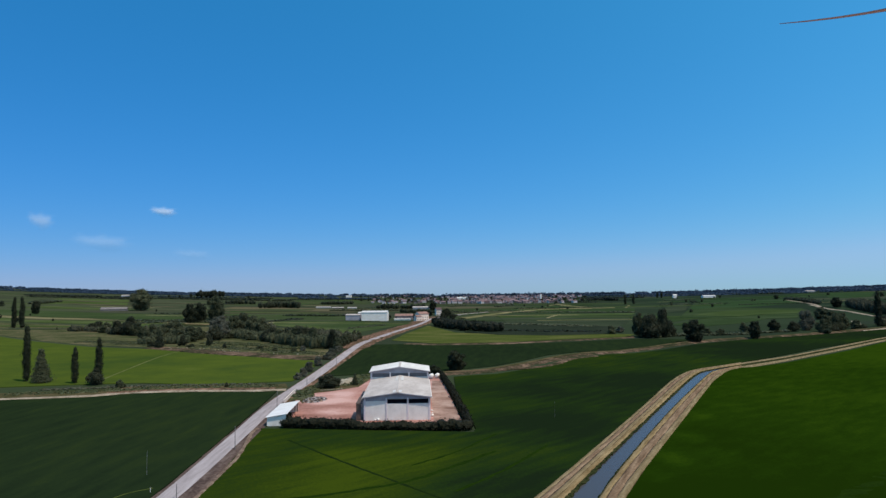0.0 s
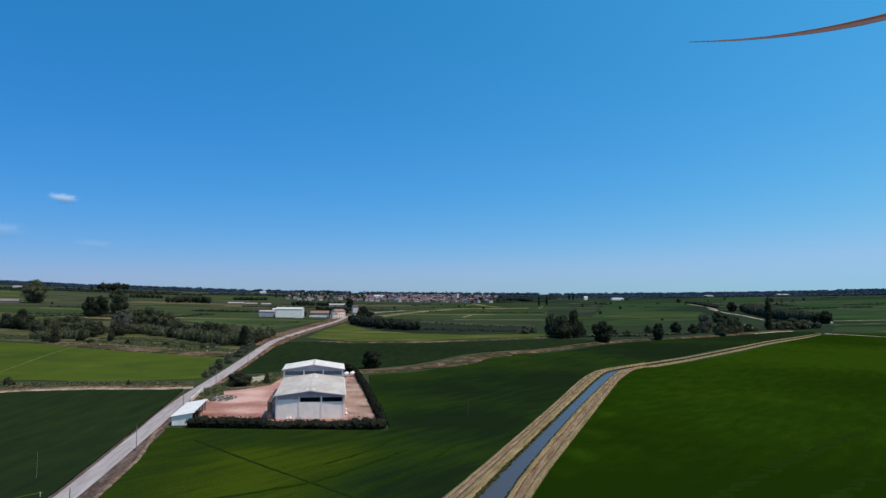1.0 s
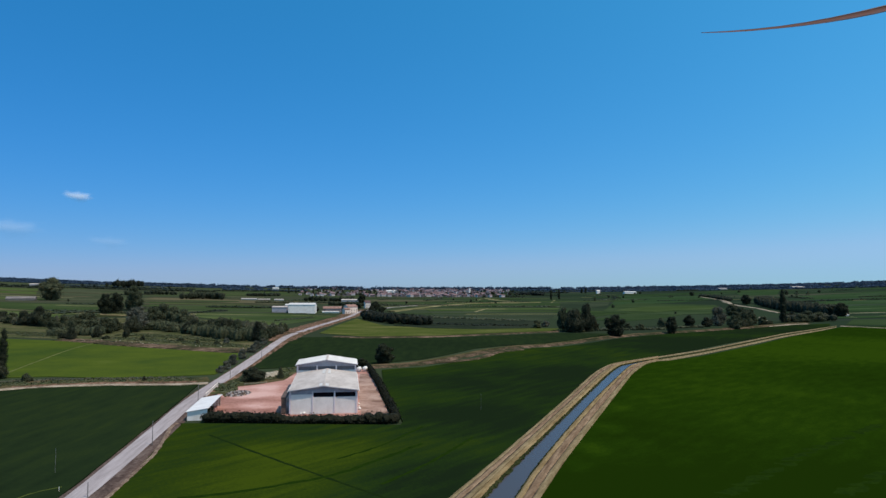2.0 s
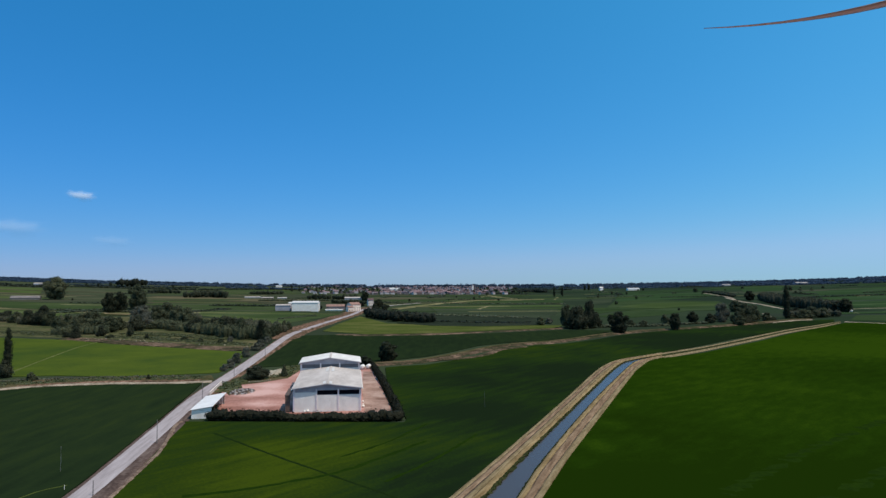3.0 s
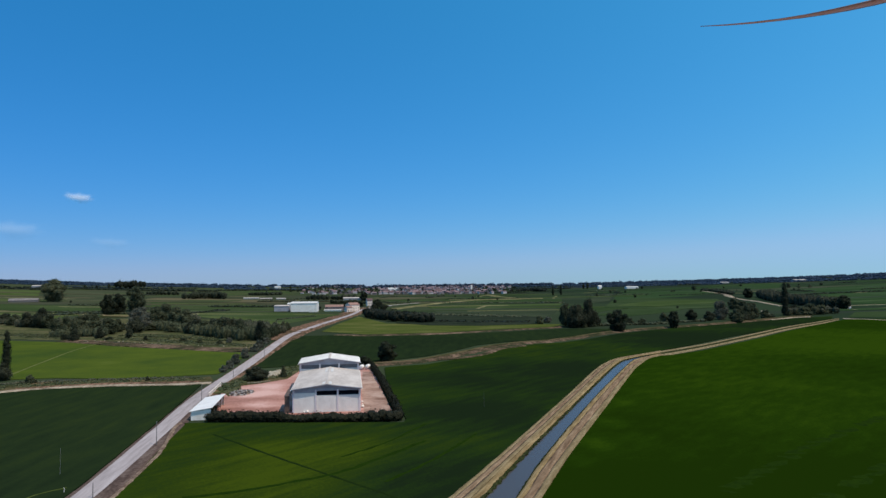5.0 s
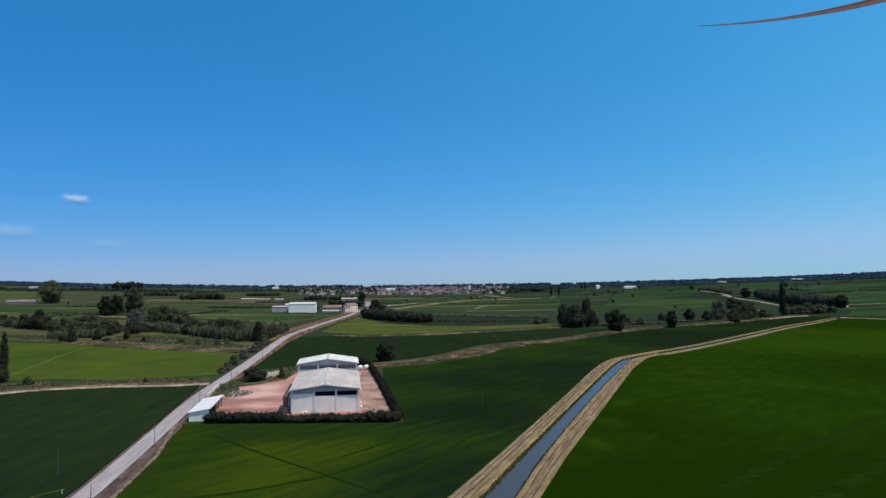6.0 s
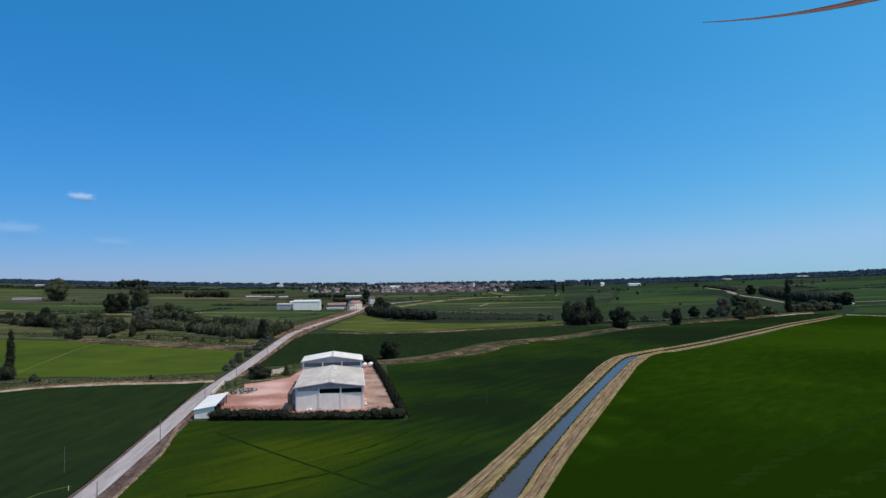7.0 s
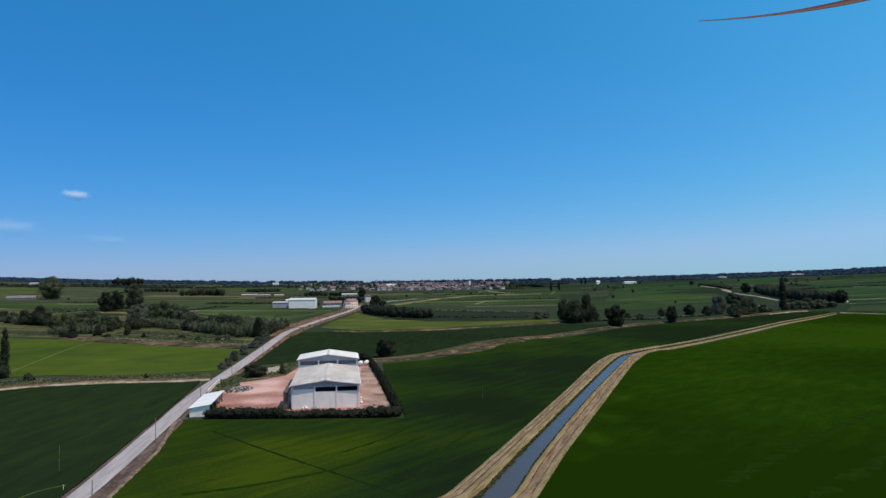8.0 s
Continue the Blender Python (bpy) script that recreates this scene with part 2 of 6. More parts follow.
# crop greens greyed and lifted in blue, so distance haze sits in their colour
CROPS = [
    material("crop_green", [(0.02236, 0.0399, 0.0165), (0.02924, 0.04845, 0.0198), (0.03956, 0.0589, 0.0286)], 0.03, grain=0.5, grain_scale=0.3, big=1.0, big_scale=0.008, stretch=(0.3, 1, 1)),
    material("crop_dull_green", [(0.0258, 0.0361, 0.0231), (0.0344, 0.04655, 0.0275), (0.04816, 0.0589, 0.0374)], 0.03, grain=0.5, grain_scale=0.3, big=1.0, big_scale=0.008, stretch=(0.3, 1, 1)),
    material("crop_light_green", [(0.03182, 0.0513, 0.0165), (0.04042, 0.0627, 0.022), (0.05676, 0.0779, 0.0341)], 0.03, grain=0.5, grain_scale=0.3, big=1.0, big_scale=0.008, stretch=(0.3, 1, 1)),
    material("crop_dry", [(0.10, 0.10, 0.045), (0.15, 0.135, 0.07), (0.22, 0.19, 0.11)], 0.03, grain=0.5, grain_scale=0.3, big=1.0, big_scale=0.008, stretch=(0.3, 1, 1)),
    material("rough_olive_grass", [(0.042, 0.044, 0.024), (0.060, 0.058, 0.034), (0.090, 0.080, 0.050)], 0.05, grain=0.7, grain_scale=0.3, big=1.0, big_scale=0.01, stretch=(0.3, 1, 1)),
]
# lighter copies of the crops: the sun's backscatter on the left put into colour
SUNLIT_CROPS = [
    material("sunlit_crop_green", [(0.0302, 0.0487, 0.019), (0.0395, 0.0591, 0.0228), (0.0534, 0.0719, 0.0329)], 0.03, grain=0.5, grain_scale=0.3, big=1.0, big_scale=0.008, stretch=(0.3, 1, 1)),
    material("sunlit_crop_dull_green", [(0.0348, 0.044, 0.0266), (0.0464, 0.0568, 0.0316), (0.065, 0.0719, 0.043)], 0.03, grain=0.5, grain_scale=0.3, big=1.0, big_scale=0.008, stretch=(0.3, 1, 1)),
    material("sunlit_crop_light_green", [(0.043, 0.0626, 0.019), (0.0546, 0.0765, 0.0253), (0.0766, 0.095, 0.0392)], 0.03, grain=0.5, grain_scale=0.3, big=1.0, big_scale=0.008, stretch=(0.3, 1, 1)),
]
# right-hand copies of the same crops, with less red in them
RIGHT_CROPS = [
    material("right_crop_green", [(0.01962, 0.04088, 0.01688), (0.02563, 0.04963, 0.02025), (0.03462, 0.06038, 0.02937)], 0.03, grain=0.5, grain_scale=0.3, big=1.0, big_scale=0.008, stretch=(0.3, 1, 1)),
    material("right_crop_dull_green", [(0.02263, 0.037, 0.02363), (0.03012, 0.04775, 0.02812), (0.04213, 0.06038, 0.03837)], 0.03, grain=0.5, grain_scale=0.3, big=1.0, big_scale=0.008, stretch=(0.3, 1, 1)),
    material("right_crop_light_green", [(0.02788, 0.05262, 0.01688), (0.03537, 0.06425, 0.0225), (0.04963, 0.07988, 0.035)], 0.03, grain=0.5, grain_scale=0.3, big=1.0, big_scale=0.008, stretch=(0.3, 1, 1)),
]
LEAF_DARK = material("dark_leaves", [(0.013, 0.01792, 0.0104), (0.0221, 0.02816, 0.0143), (0.0364, 0.04224, 0.0221)], 0.6, rough=0.7, island=0.4, spread=0.35, contrast=0.5, thin=0.3)
LEAF_HEDGE = material("dark_hedge_leaves", [(0.0092, 0.01053, 0.006), (0.0164, 0.01778, 0.0092), (0.0284, 0.02746, 0.0144)], 0.6, rough=0.75, island=0.4, spread=0.3, big=0.5, big_scale=0.25, contrast=0.5, thin=0.3)
LEAF_OLIVE = material("dark_olive_leaves", [(0.024, 0.0288, 0.018), (0.0396, 0.0456, 0.0264), (0.0624, 0.0672, 0.0408)], 0.6, rough=0.7, island=0.4, spread=0.5, contrast=0.5, thin=0.35)
LEAF_WOOD = material("dull_wood_leaves", [(0.03981, 0.04312, 0.02711), (0.05474, 0.05852, 0.03669), (0.07299, 0.07392, 0.04945)], 0.05, rough=0.7, island=0.25, big=0.5, big_scale=0.02, contrast=0.5, thin=0.35)
LEAF_BLACK = material("very_dark_leaves", [(0.008, 0.010, 0.007), (0.013, 0.0165, 0.010), (0.021, 0.025, 0.014)], 0.6, rough=0.7, island=0.4, spread=0.2, contrast=0.5, thin=0.2)
LEAF_MID = material("green_leaves", [(0.04027, 0.05086, 0.02799), (0.06714, 0.07722, 0.04199), (0.1036, 0.1111, 0.06199)], 0.5, rough=0.7, island=0.4, spread=0.6, contrast=0.5, thin=0.35)
LEAF_GREY = material("grey_green_leaves", [(0.06885, 0.07342, 0.05405), (0.1073, 0.1101, 0.08408), (0.162, 0.1623, 0.1281)], 0.5, rough=0.7, island=0.4, spread=0.4, contrast=0.5, thin=0.35)
LEAF_SCRUB = material("dusty_scrub_leaves", [(0.04951, 0.05224, 0.03238), (0.08252, 0.08439, 0.05262), (0.1279, 0.1246, 0.08298)], 0.15, rough=0.7, island=0.4, spread=0.4, contrast=0.5, thin=0.35)
SCRUB_FIELD = material("overgrown_meadow", [(0.03331, 0.04092, 0.01764), (0.05551, 0.06336, 0.02772), (0.0793, 0.0792, 0.03906), (0.1301, 0.103, 0.06048)], 0.10, grain=0.9, grain_scale=0.7, bump=0.2, big=0.6, big_scale=0.03, stretch=(0.35, 1, 1))
WEEDS = material("dry_green_weeds", [(0.026, 0.034, 0.011), (0.046, 0.055, 0.019), (0.085, 0.080, 0.038)], 0.2, rough=0.75, island=0.5, contrast=0.7)
BARK = material("bark", [(0.045, 0.035, 0.026), (0.09, 0.07, 0.052)], 3.0, bump=0.03)
# the blue haze of distance is painted into these leaf colours
HAZED_LEAF = material("hazed_woodland", [(0.02822, 0.0462, 0.07332), (0.0401, 0.06314, 0.1023), (0.05643, 0.08316, 0.1296)], 0.012, grain=0.6, grain_scale=0.08, island=0.4, spread=0.3, thin=0.3)
WALL = material("painted_concrete_wall", [(0.57, 0.5084, 0.5386), (0.6555, 0.5863, 0.6184), (0.7125, 0.6503, 0.6883)], 0.25, grain=0.3, grain_scale=2.5, bump=0.01, big=0.5, big_scale=0.15, rough=0.75)
WALL_GREY = material("grey_concrete_beam", [(0.2592, 0.252, 0.296), (0.3312, 0.322, 0.37), (0.3888, 0.378, 0.4292)], 0.3, grain=0.3, grain_scale=2.0, bump=0.01, rough=0.8)
DOOR_PAINT = material("painted_metal_door", [(0.65, 0.605, 0.585), (0.73, 0.685, 0.66), (0.79, 0.75, 0.73)], 0.4, grain=0.25, grain_scale=2.0, rough=0.55)
ROOF = material("weathered_fibre_cement_roof", [(0.345, 0.2943, 0.2722), (0.445, 0.386, 0.361), (0.545, 0.4825, 0.4555)], 0.18, grain=0.5, grain_scale=1.2, bump=0.01, stretch=(1, 0.3, 1), turn=8, big=0.6, big_scale=0.06, rough=0.8)
SKYLIGHT = material("pale_ridge_sheet", [(0.53, 0.50, 0.49), (0.62, 0.59, 0.575)], 0.5, rough=0.6)
WHITE = material("white_paint", [(0.70, 0.65, 0.62), (0.79, 0.745, 0.715), (0.84, 0.81, 0.78)], 0.4, grain=0.2, grain_scale=1.5, rough=0.6)
# near-black colour that stands for the shade inside the hall
DARK = material("opening_shade", [(0.004, 0.005, 0.008), (0.010, 0.011, 0.016)], 1.0, rough=0.9)
VERGE_GREY = material("grey_roadside_earth", [(0.052, 0.036, 0.033), (0.092, 0.064, 0.057), (0.150, 0.112, 0.100)], 0.5, grain=0.7, grain_scale=1.6, bump=0.06, big=0.5, big_scale=0.05, stretch=(6, 1, 1), along=99)
PALE_ROOF = material("pale_sheet_roof", [(0.55, 0.515, 0.50), (0.65, 0.615, 0.60), (0.73, 0.70, 0.685)], 0.18, grain=0.4, grain_scale=1.2, stretch=(1, 0.3, 1), turn=8, big=0.5, big_scale=0.06, rough=0.75)
SEDGE = material("dark_sedge_bed", [(0.014, 0.020, 0.014), (0.020, 0.028, 0.019), (0.032, 0.038, 0.027)], 0.1, grain=0.8, grain_scale=0.5, bump=0.15, big=0.6, big_scale=0.03, stretch=(0.25, 1, 1))
TILE_WARM = material("weathered_terracotta_roof", [(0.17, 0.095, 0.080), (0.25, 0.145, 0.122), (0.34, 0.215, 0.185)], 0.3, grain=0.5, grain_scale=1.0, rough=0.85)
GLAZING = material("dusty_glazing", [(0.07, 0.075, 0.095), (0.11, 0.115, 0.14)], 0.6, rough=0.4)
TRAIL = material("shaded_wheel_trail", [(0.006885, 0.01547, 0.00442), (0.01147, 0.0232, 0.00442)], 0.8)
REED = material("dark_water_reeds", [(0.010, 0.016, 0.007), (0.024, 0.030, 0.012), (0.05, 0.05, 0.022)], 0.5, grain=0.6, grain_scale=2.0)
TIN = material("white_corrugated_sheet", [(0.63, 0.59, 0.575), (0.73, 0.69, 0.675), (0.78, 0.75, 0.735)], 0.4, grain=0.25, grain_scale=2.0, rough=0.5)
# distance haze painted into roofs and walls: tiles turned purplish, plaster greyed
TILE = material("hazed_terracotta_roof", [(0.096, 0.05848, 0.0627), (0.152, 0.09288, 0.0988), (0.216, 0.1462, 0.1568)], 0.2, grain=0.5, grain_scale=1.0, spread=0.9, rough=0.85)
PLASTER = material("hazed_house_plaster", [(0.1584, 0.126, 0.1292), (0.2736, 0.2232, 0.2318), (0.4752, 0.4392, 0.456)], 0.15, grain=0.2, grain_scale=1.0, spread=1.2, rough=0.85)
TILE_MIX = material("hazed_terracotta_far", [(0.09, 0.0578, 0.066), (0.1425, 0.0918, 0.104), (0.2025, 0.1445, 0.165)], 0.2, grain=0.5, grain_scale=1.0, island=0.9, rough=0.85)
PLASTER_MIX = material("hazed_plaster_far", [(0.1452, 0.1155, 0.1224), (0.2508, 0.2046, 0.2196), (0.4356, 0.4026, 0.432)], 0.15, grain=0.2, grain_scale=1.0, island=1.2, rough=0.85)
PINK_WALL = material("pinkish_white_plaster", [(0.609, 0.485, 0.4324), (0.735, 0.6111, 0.552), (0.819, 0.7081, 0.644)], 0.2, grain=0.3, grain_scale=1.0, rough=0.85)
GLASS_DARK = material("dark_window_glass", [(0.02, 0.025, 0.03), (0.04, 0.045, 0.055)], 1.0, rough=0.15)
POLE = material("weathered_pole", [(0.10, 0.095, 0.095), (0.16, 0.15, 0.15), (0.22, 0.21, 0.21)], 1.5, rough=0.85)
RUBBLE = material("grey_rubble", [(0.051, 0.041, 0.03936), (0.136, 0.1189, 0.1148), (0.34, 0.3034, 0.3034)], 0.8, spread=1.4, rough=0.85)
BOULDER = material("pale_stone", [(0.20, 0.165, 0.12), (0.31, 0.265, 0.205), (0.42, 0.375, 0.31)], 0.5, grain=0.5, grain_scale=2.0, bump=0.05)
RUST = material("rusty_steel", [(0.07, 0.05, 0.045), (0.14, 0.10, 0.085)], 1.0, rough=0.8)


def water_material():
    m = bpy.data.materials.new("canal_water")
    m.use_nodes = True
    n, l = m.node_tree.nodes, m.node_tree.links
    b = n["Principled BSDF"]
    b.inputs["Base Color"].default_value = (0.060, 0.055, 0.056, 1)
    b.inputs["Roughness"].default_value = 0.25
    b.inputs["Specular IOR Level"].default_value = 0.2
    b.inputs["IOR"].default_value = 1.33
    tex = n.new("ShaderNodeTexNoise")
    tex.inputs["Scale"].default_value, tex.inputs["Detail"].default_value = 0.8, 4.0
    l.new(n.new("ShaderNodeNewGeometry").outputs["Position"], tex.inputs["Vector"])
    bump = n.new("ShaderNodeBump")
    bump.inputs["Strength"].default_value, bump.inputs["Distance"].default_value = 0.35, 0.05
    l.new(tex.outputs["Fac"], bump.inputs["Height"])
    l.new(bump.outputs["Normal"], b.inputs["Normal"])
    return m


WATER = water_material()


# ---- building helpers ----
def gz(x, y):
    """Height of the plain: flat near by, rising gently towards the sides far away."""
    r, a = math.hypot(x, y), abs(math.degrees(math.atan2(x, y)))
    rise = 52 * min(a / 34, 1.35) ** 2
    return rise * min(max((r - 700) / 3300, 0), 1.2)


def thing(name, label="", category="", group="", kind="", at=None):
    ob = new(name)
    ob.empty_display_size = 0.5
    if at is not None:
        ob.matrix_basis = at
    return tagged(ob, label, category, group, kind)


def mesh_of(name, bm, mat, smooth=False):
    me = bpy.data.meshes.new(name)
    bm.normal_update()
    bm.to_mesh(me)
    bm.free()
    me.materials.append(mat)
    if smooth:
        me.shade_smooth()
    return me


def part(name, bm, mat, parent=None, label="", smooth=False):
    me = bm if isinstance(bm, bpy.types.Mesh) else mesh_of(name, bm, mat, smooth)
    ob = new(name, me)
    if parent is not None:
        ob.parent = parent
    return tagged(ob, label)


def box(bm, x0, x1, y0, y1, z0, z1, m=None):
    vs = [bm.verts.new((x, y, z)) for x in (x0, x1) for y in (y0, y1) for z in (z0, z1)]
    for f in ((0, 1, 3, 2), (4, 6, 7, 5), (0, 4, 5, 1), (2, 3, 7, 6), (0, 2, 6, 4), (1, 5, 7, 3)):
        bm.faces.new([vs[i] for i in f])
    if m is not None:
        bmesh.ops.transform(bm, matrix=m, verts=vs)
    return vs


def boxes(*rows):
    bm = bmesh.new()
    for r in rows:
        box(bm, *r)
    return bm


def tube(bm, a, b, r0, r1, sides=8):
    a, b = Vector(a), Vector(b)
    turn = (b - a).to_track_quat("Z", "Y").to_matrix()
    rings = []
    for c, r in ((a, r0), (b, r1)):
        rings.append([bm.verts.new(c + turn @ Vector((r * math.cos(2 * math.pi * i / sides), r * math.sin(2 * math.pi * i / sides), 0))) for i in range(sides)])
    for i in range(sides):
        j = (i + 1) % sides
        bm.faces.new((rings[0][i], rings[0][j], rings[1][j], rings[1][i]))
    bm.faces.new(rings[0][::-1])
    bm.faces.new(rings[1])


def smooth_line(points, step=6.0):
    """A Catmull-Rom line through the points, cut into short steps."""
    p = [Vector((*q, 0)).to_2d() for q in points]
    p = [p[0] * 2 - p[1]] + p + [p[-1] * 2 - p[-2]]
    out = []
    for i in range(1, len(p) - 2):
        n = max(2, int((p[i + 1] - p[i]).length / step))
        for k in range(n):
            t = k / n
            out.append(0.5 * ((2 * p[i]) + (p[i + 1] - p[i - 1]) * t + (2 * p[i - 1] - 5 * p[i] + 4 * p[i + 1] - p[i + 2]) * t * t + (3 * p[i] - p[i - 1] - 3 * p[i + 1] + p[i + 2]) * t ** 3))
    out.append(p[-2])
    return out


def ribbon(points, profile, step=6.0, ragged=0.0, seed=1):
    """A strip along a line; profile: (offset to the right, height) from one side to the other, or (offset near by, offset far off, height)."""
    rnd = random.Random(seed)
    line = smooth_line(points, step)
    bm = bmesh.new()
    rows = []
    for i, q in enumerate(line):
        d = (line[min(i + 1, len(line) - 1)] - line[max(i - 1, 0)]).normalized()
        side = Vector((d.y, -d.x))
        row = []
        u = min(max((q.y - 127) / 210, 0), 1)
        for k, (*o, h) in enumerate(profile):
            o = o[0] + (o[-1] - o[0]) * u
            wob = ragged * rnd.uniform(-1, 1) if k in (0, len(profile) - 1) else ragged * 0.3 * rnd.uniform(-1, 1)
            v = q + side * (o + wob)
            row.append(bm.verts.new((v.x, v.y, gz(v.x, v.y) + h + (0.25 * ragged * rnd.uniform(-0.3, 0.3) if 0 < k < len(profile) - 1 else 0))))
        rows.append(row)
    for a, b in zip(rows, rows[1:]):
        for k in range(len(profile) - 1):
            bm.faces.new((a[k], a[k + 1], b[k + 1], b[k]))
    return bm


def slab(points, h, base=-0.3, cut=50.0):
    """A field: its outline raised by the height of the crop, following the plain, with its edge going down to the soil."""
    bm = bmesh.new()
    vs = [bm.verts.new((x, y, 0)) for x, y in points]
    for tri in tessellate_polygon([[v.co.copy() for v in vs]]):
        bm.faces.new([vs[i] for i in tri])
    for axis in (0, 1):
        lo, hi = min(p[axis] for p in points), max(p[axis] for p in points)
        c = math.ceil(lo / cut) * cut
        while c < hi:
            co, no = [0, 0, 0], [0, 0, 0]
            co[axis], no[axis] = c, 1
            bmesh.ops.bisect_plane(bm, geom=bm.verts[:] + bm.edges[:] + bm.faces[:], plane_co=co, plane_no=no)
            c += cut
    for v in bm.verts:
        v.co.z = gz(v.co.x, v.co.y) + h
    rim = [e for e in bm.edges if e.is_boundary]
    out = bmesh.ops.extrude_edge_only(bm, edges=rim)
    for g in out["geom"]:
        if isinstance(g, bmesh.types.BMVert):
            g.co.z += base - h
    bmesh.ops.recalc_face_normals(bm, faces=bm.faces[:])
    return bm


def field(name, points, h, mat, label, category="field"):
    return tagged(part(name, slab(points, h), mat), label, category, kind="structure")


# ---- the plain ----
def plain():
    bm = bmesh.new()
    radii = [0, 60, 120, 180, 240, 320, 400, 500, 600, 700] + [700 + 130 * i for i in range(1, 32)] + [4850]
    n = 144
    rows = []
    for r in radii[1:]:
        rows.append([bm.verts.new((r * math.sin(2 * math.pi * i / n), r * math.cos(2 * math.pi * i / n), gz(r * math.sin(2 * math.pi * i / n), r * math.cos(2 * math.pi * i / n)))) for i in range(n)])
    hub = bm.verts.new((0, 0, 0))
    for i in range(n):
        bm.faces.new((hub, rows[0][(i + 1) % n], rows[0][i]))
    for a, b in zip(rows, rows[1:]):
        for i in range(n):
            j = (i + 1) % n
            bm.faces.new((a[i], a[j], b[j], b[i]))
    bmesh.ops.recalc_face_normals(bm, faces=bm.faces[:])
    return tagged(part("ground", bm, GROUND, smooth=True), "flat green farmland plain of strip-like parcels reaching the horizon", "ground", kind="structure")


plain()

# ---- road, ditch and tracks ----
ROAD = [(-48.0, -140.0), (-54.0, 0.0), (-60.0, 60.0), (-66.9, 110.0), (-69.8, 129.0), (-71.8, 143.0), (-75.3, 164.2), (-80.6, 196.0), (-88.2, 243.0), (-96.4, 322.0), (-104.9, 399.0), (-113.3, 472.0), (-117.4, 525.0), (-117.0, 590.0), (-115.6, 660.0), (-112.6, 735.0), (-110.2, 826.0), (-113.0, 916.1), (-112.0, 968.4), (-106.0, 1026.0), (-88.0, 1100.0), (-40.0, 1230.0)]
tagged(part("road", ribbon(ROAD, [(-2.3, -2.9, -0.1), (-2.1, -2.7, 0.42), (0, 0.47), (2.3, 3.1, 0.42), (2.5, 3.3, -0.1)], ragged=0.12), ASPHALT), "narrow pale worn asphalt country road", "road", kind="structure")
VERGE = [(-4.0, -0.05), (-3.2, 0.25), (-2.2, 0.36), (2.2, 0.36), (4.0, 0.30), (5.4, -0.05)]
tagged(part("road_verge", ribbon(ROAD[:9], VERGE, ragged=0.5, seed=4), VERGE_GREY), "greyish bare earth verge beside the road", "verge", kind="structure")
tagged(part("road_verge", ribbon(ROAD[8:14], VERGE, ragged=0.5, seed=3), RED_EARTH), "reddish bare earth verge beside the road", "verge", kind="structure")
tagged(part("verge_far", ribbon(ROAD[11:20], [(-19.0, -0.05), (-14.0, 0.30), (-2.4, 0.36), (2.4, 0.36), (7.0, 0.30), (10.0, -0.05)], ragged=1.6, seed=5), RED_EARTH), "reddish earth strips beside the far road", "verge", kind="structure")
tagged(part("earth_shoulder", ribbon(ROAD[10:14], [(2.4, 0.33), (4.6, 0.36), (6.4, 0.30), (8.0, -0.05)], step=4.0, ragged=0.9, seed=31), RED_EARTH), "wide reddish earth shoulder beside the road", "verge", kind="structure")
DITCH_LINE = [(x + 4.8, y) for x, y in ROAD[:7]] + [(-77.6, 190.0), (-78.6, 197.0)]
tagged(part("ditch", ribbon(DITCH_LINE, [(-1.1, 0.14), (-0.4, 0.05), (0.5, 0.05), (1.2, 0.2)], ragged=0.4, seed=6), DITCH), "dry grey mud ditch between the road and the rice field", "ditch", kind="structure")
tagged(part("ditch_edge", ribbon([(x + 1.3, y) for x, y in DITCH_LINE], [(-0.8, 0.06), (-0.4, 0.46), (0.3, 0.58), (0.8, 0.1)], step=2.0, ragged=0.3, seed=7), EARTH), "pale crumbling earth edge along the ditch", "bank", kind="structure")
TRACK_LINE = [(-420.0, 205.0), (-260.0, 228.0), (-200.0, 247.0), (-171.7, 255.9), (-163.0, 263.1), (-151.8, 267.0), (-135.4, 270.7), (-112.8, 271.8), (-102.0, 273.9), (-95.5, 276.0)]
tagged(part("dirt_track", ribbon(TRACK_LINE, [(-2.3, 0.0), (-1.9, 0.32), (1.2, 0.34), (1.7, 0.0)], ragged=0.45, seed=8), TRACK), "pale dirt farm track between two rice fields", "track", kind="structure")
tagged(part("grass_verge", ribbon([(x - 4.0, y + 11.5) for x, y in TRACK_LINE[:-1]] + [(-99.5, 288.0)], [(-7.5, 0.0), (-5.5, 0.25), (0, 0.4), (6.5, 0.3), (8.0, 0.0)], ragged=0.9, seed=9), SCRUB), "rough dull grass verge along the farm track", "verge", kind="structure")

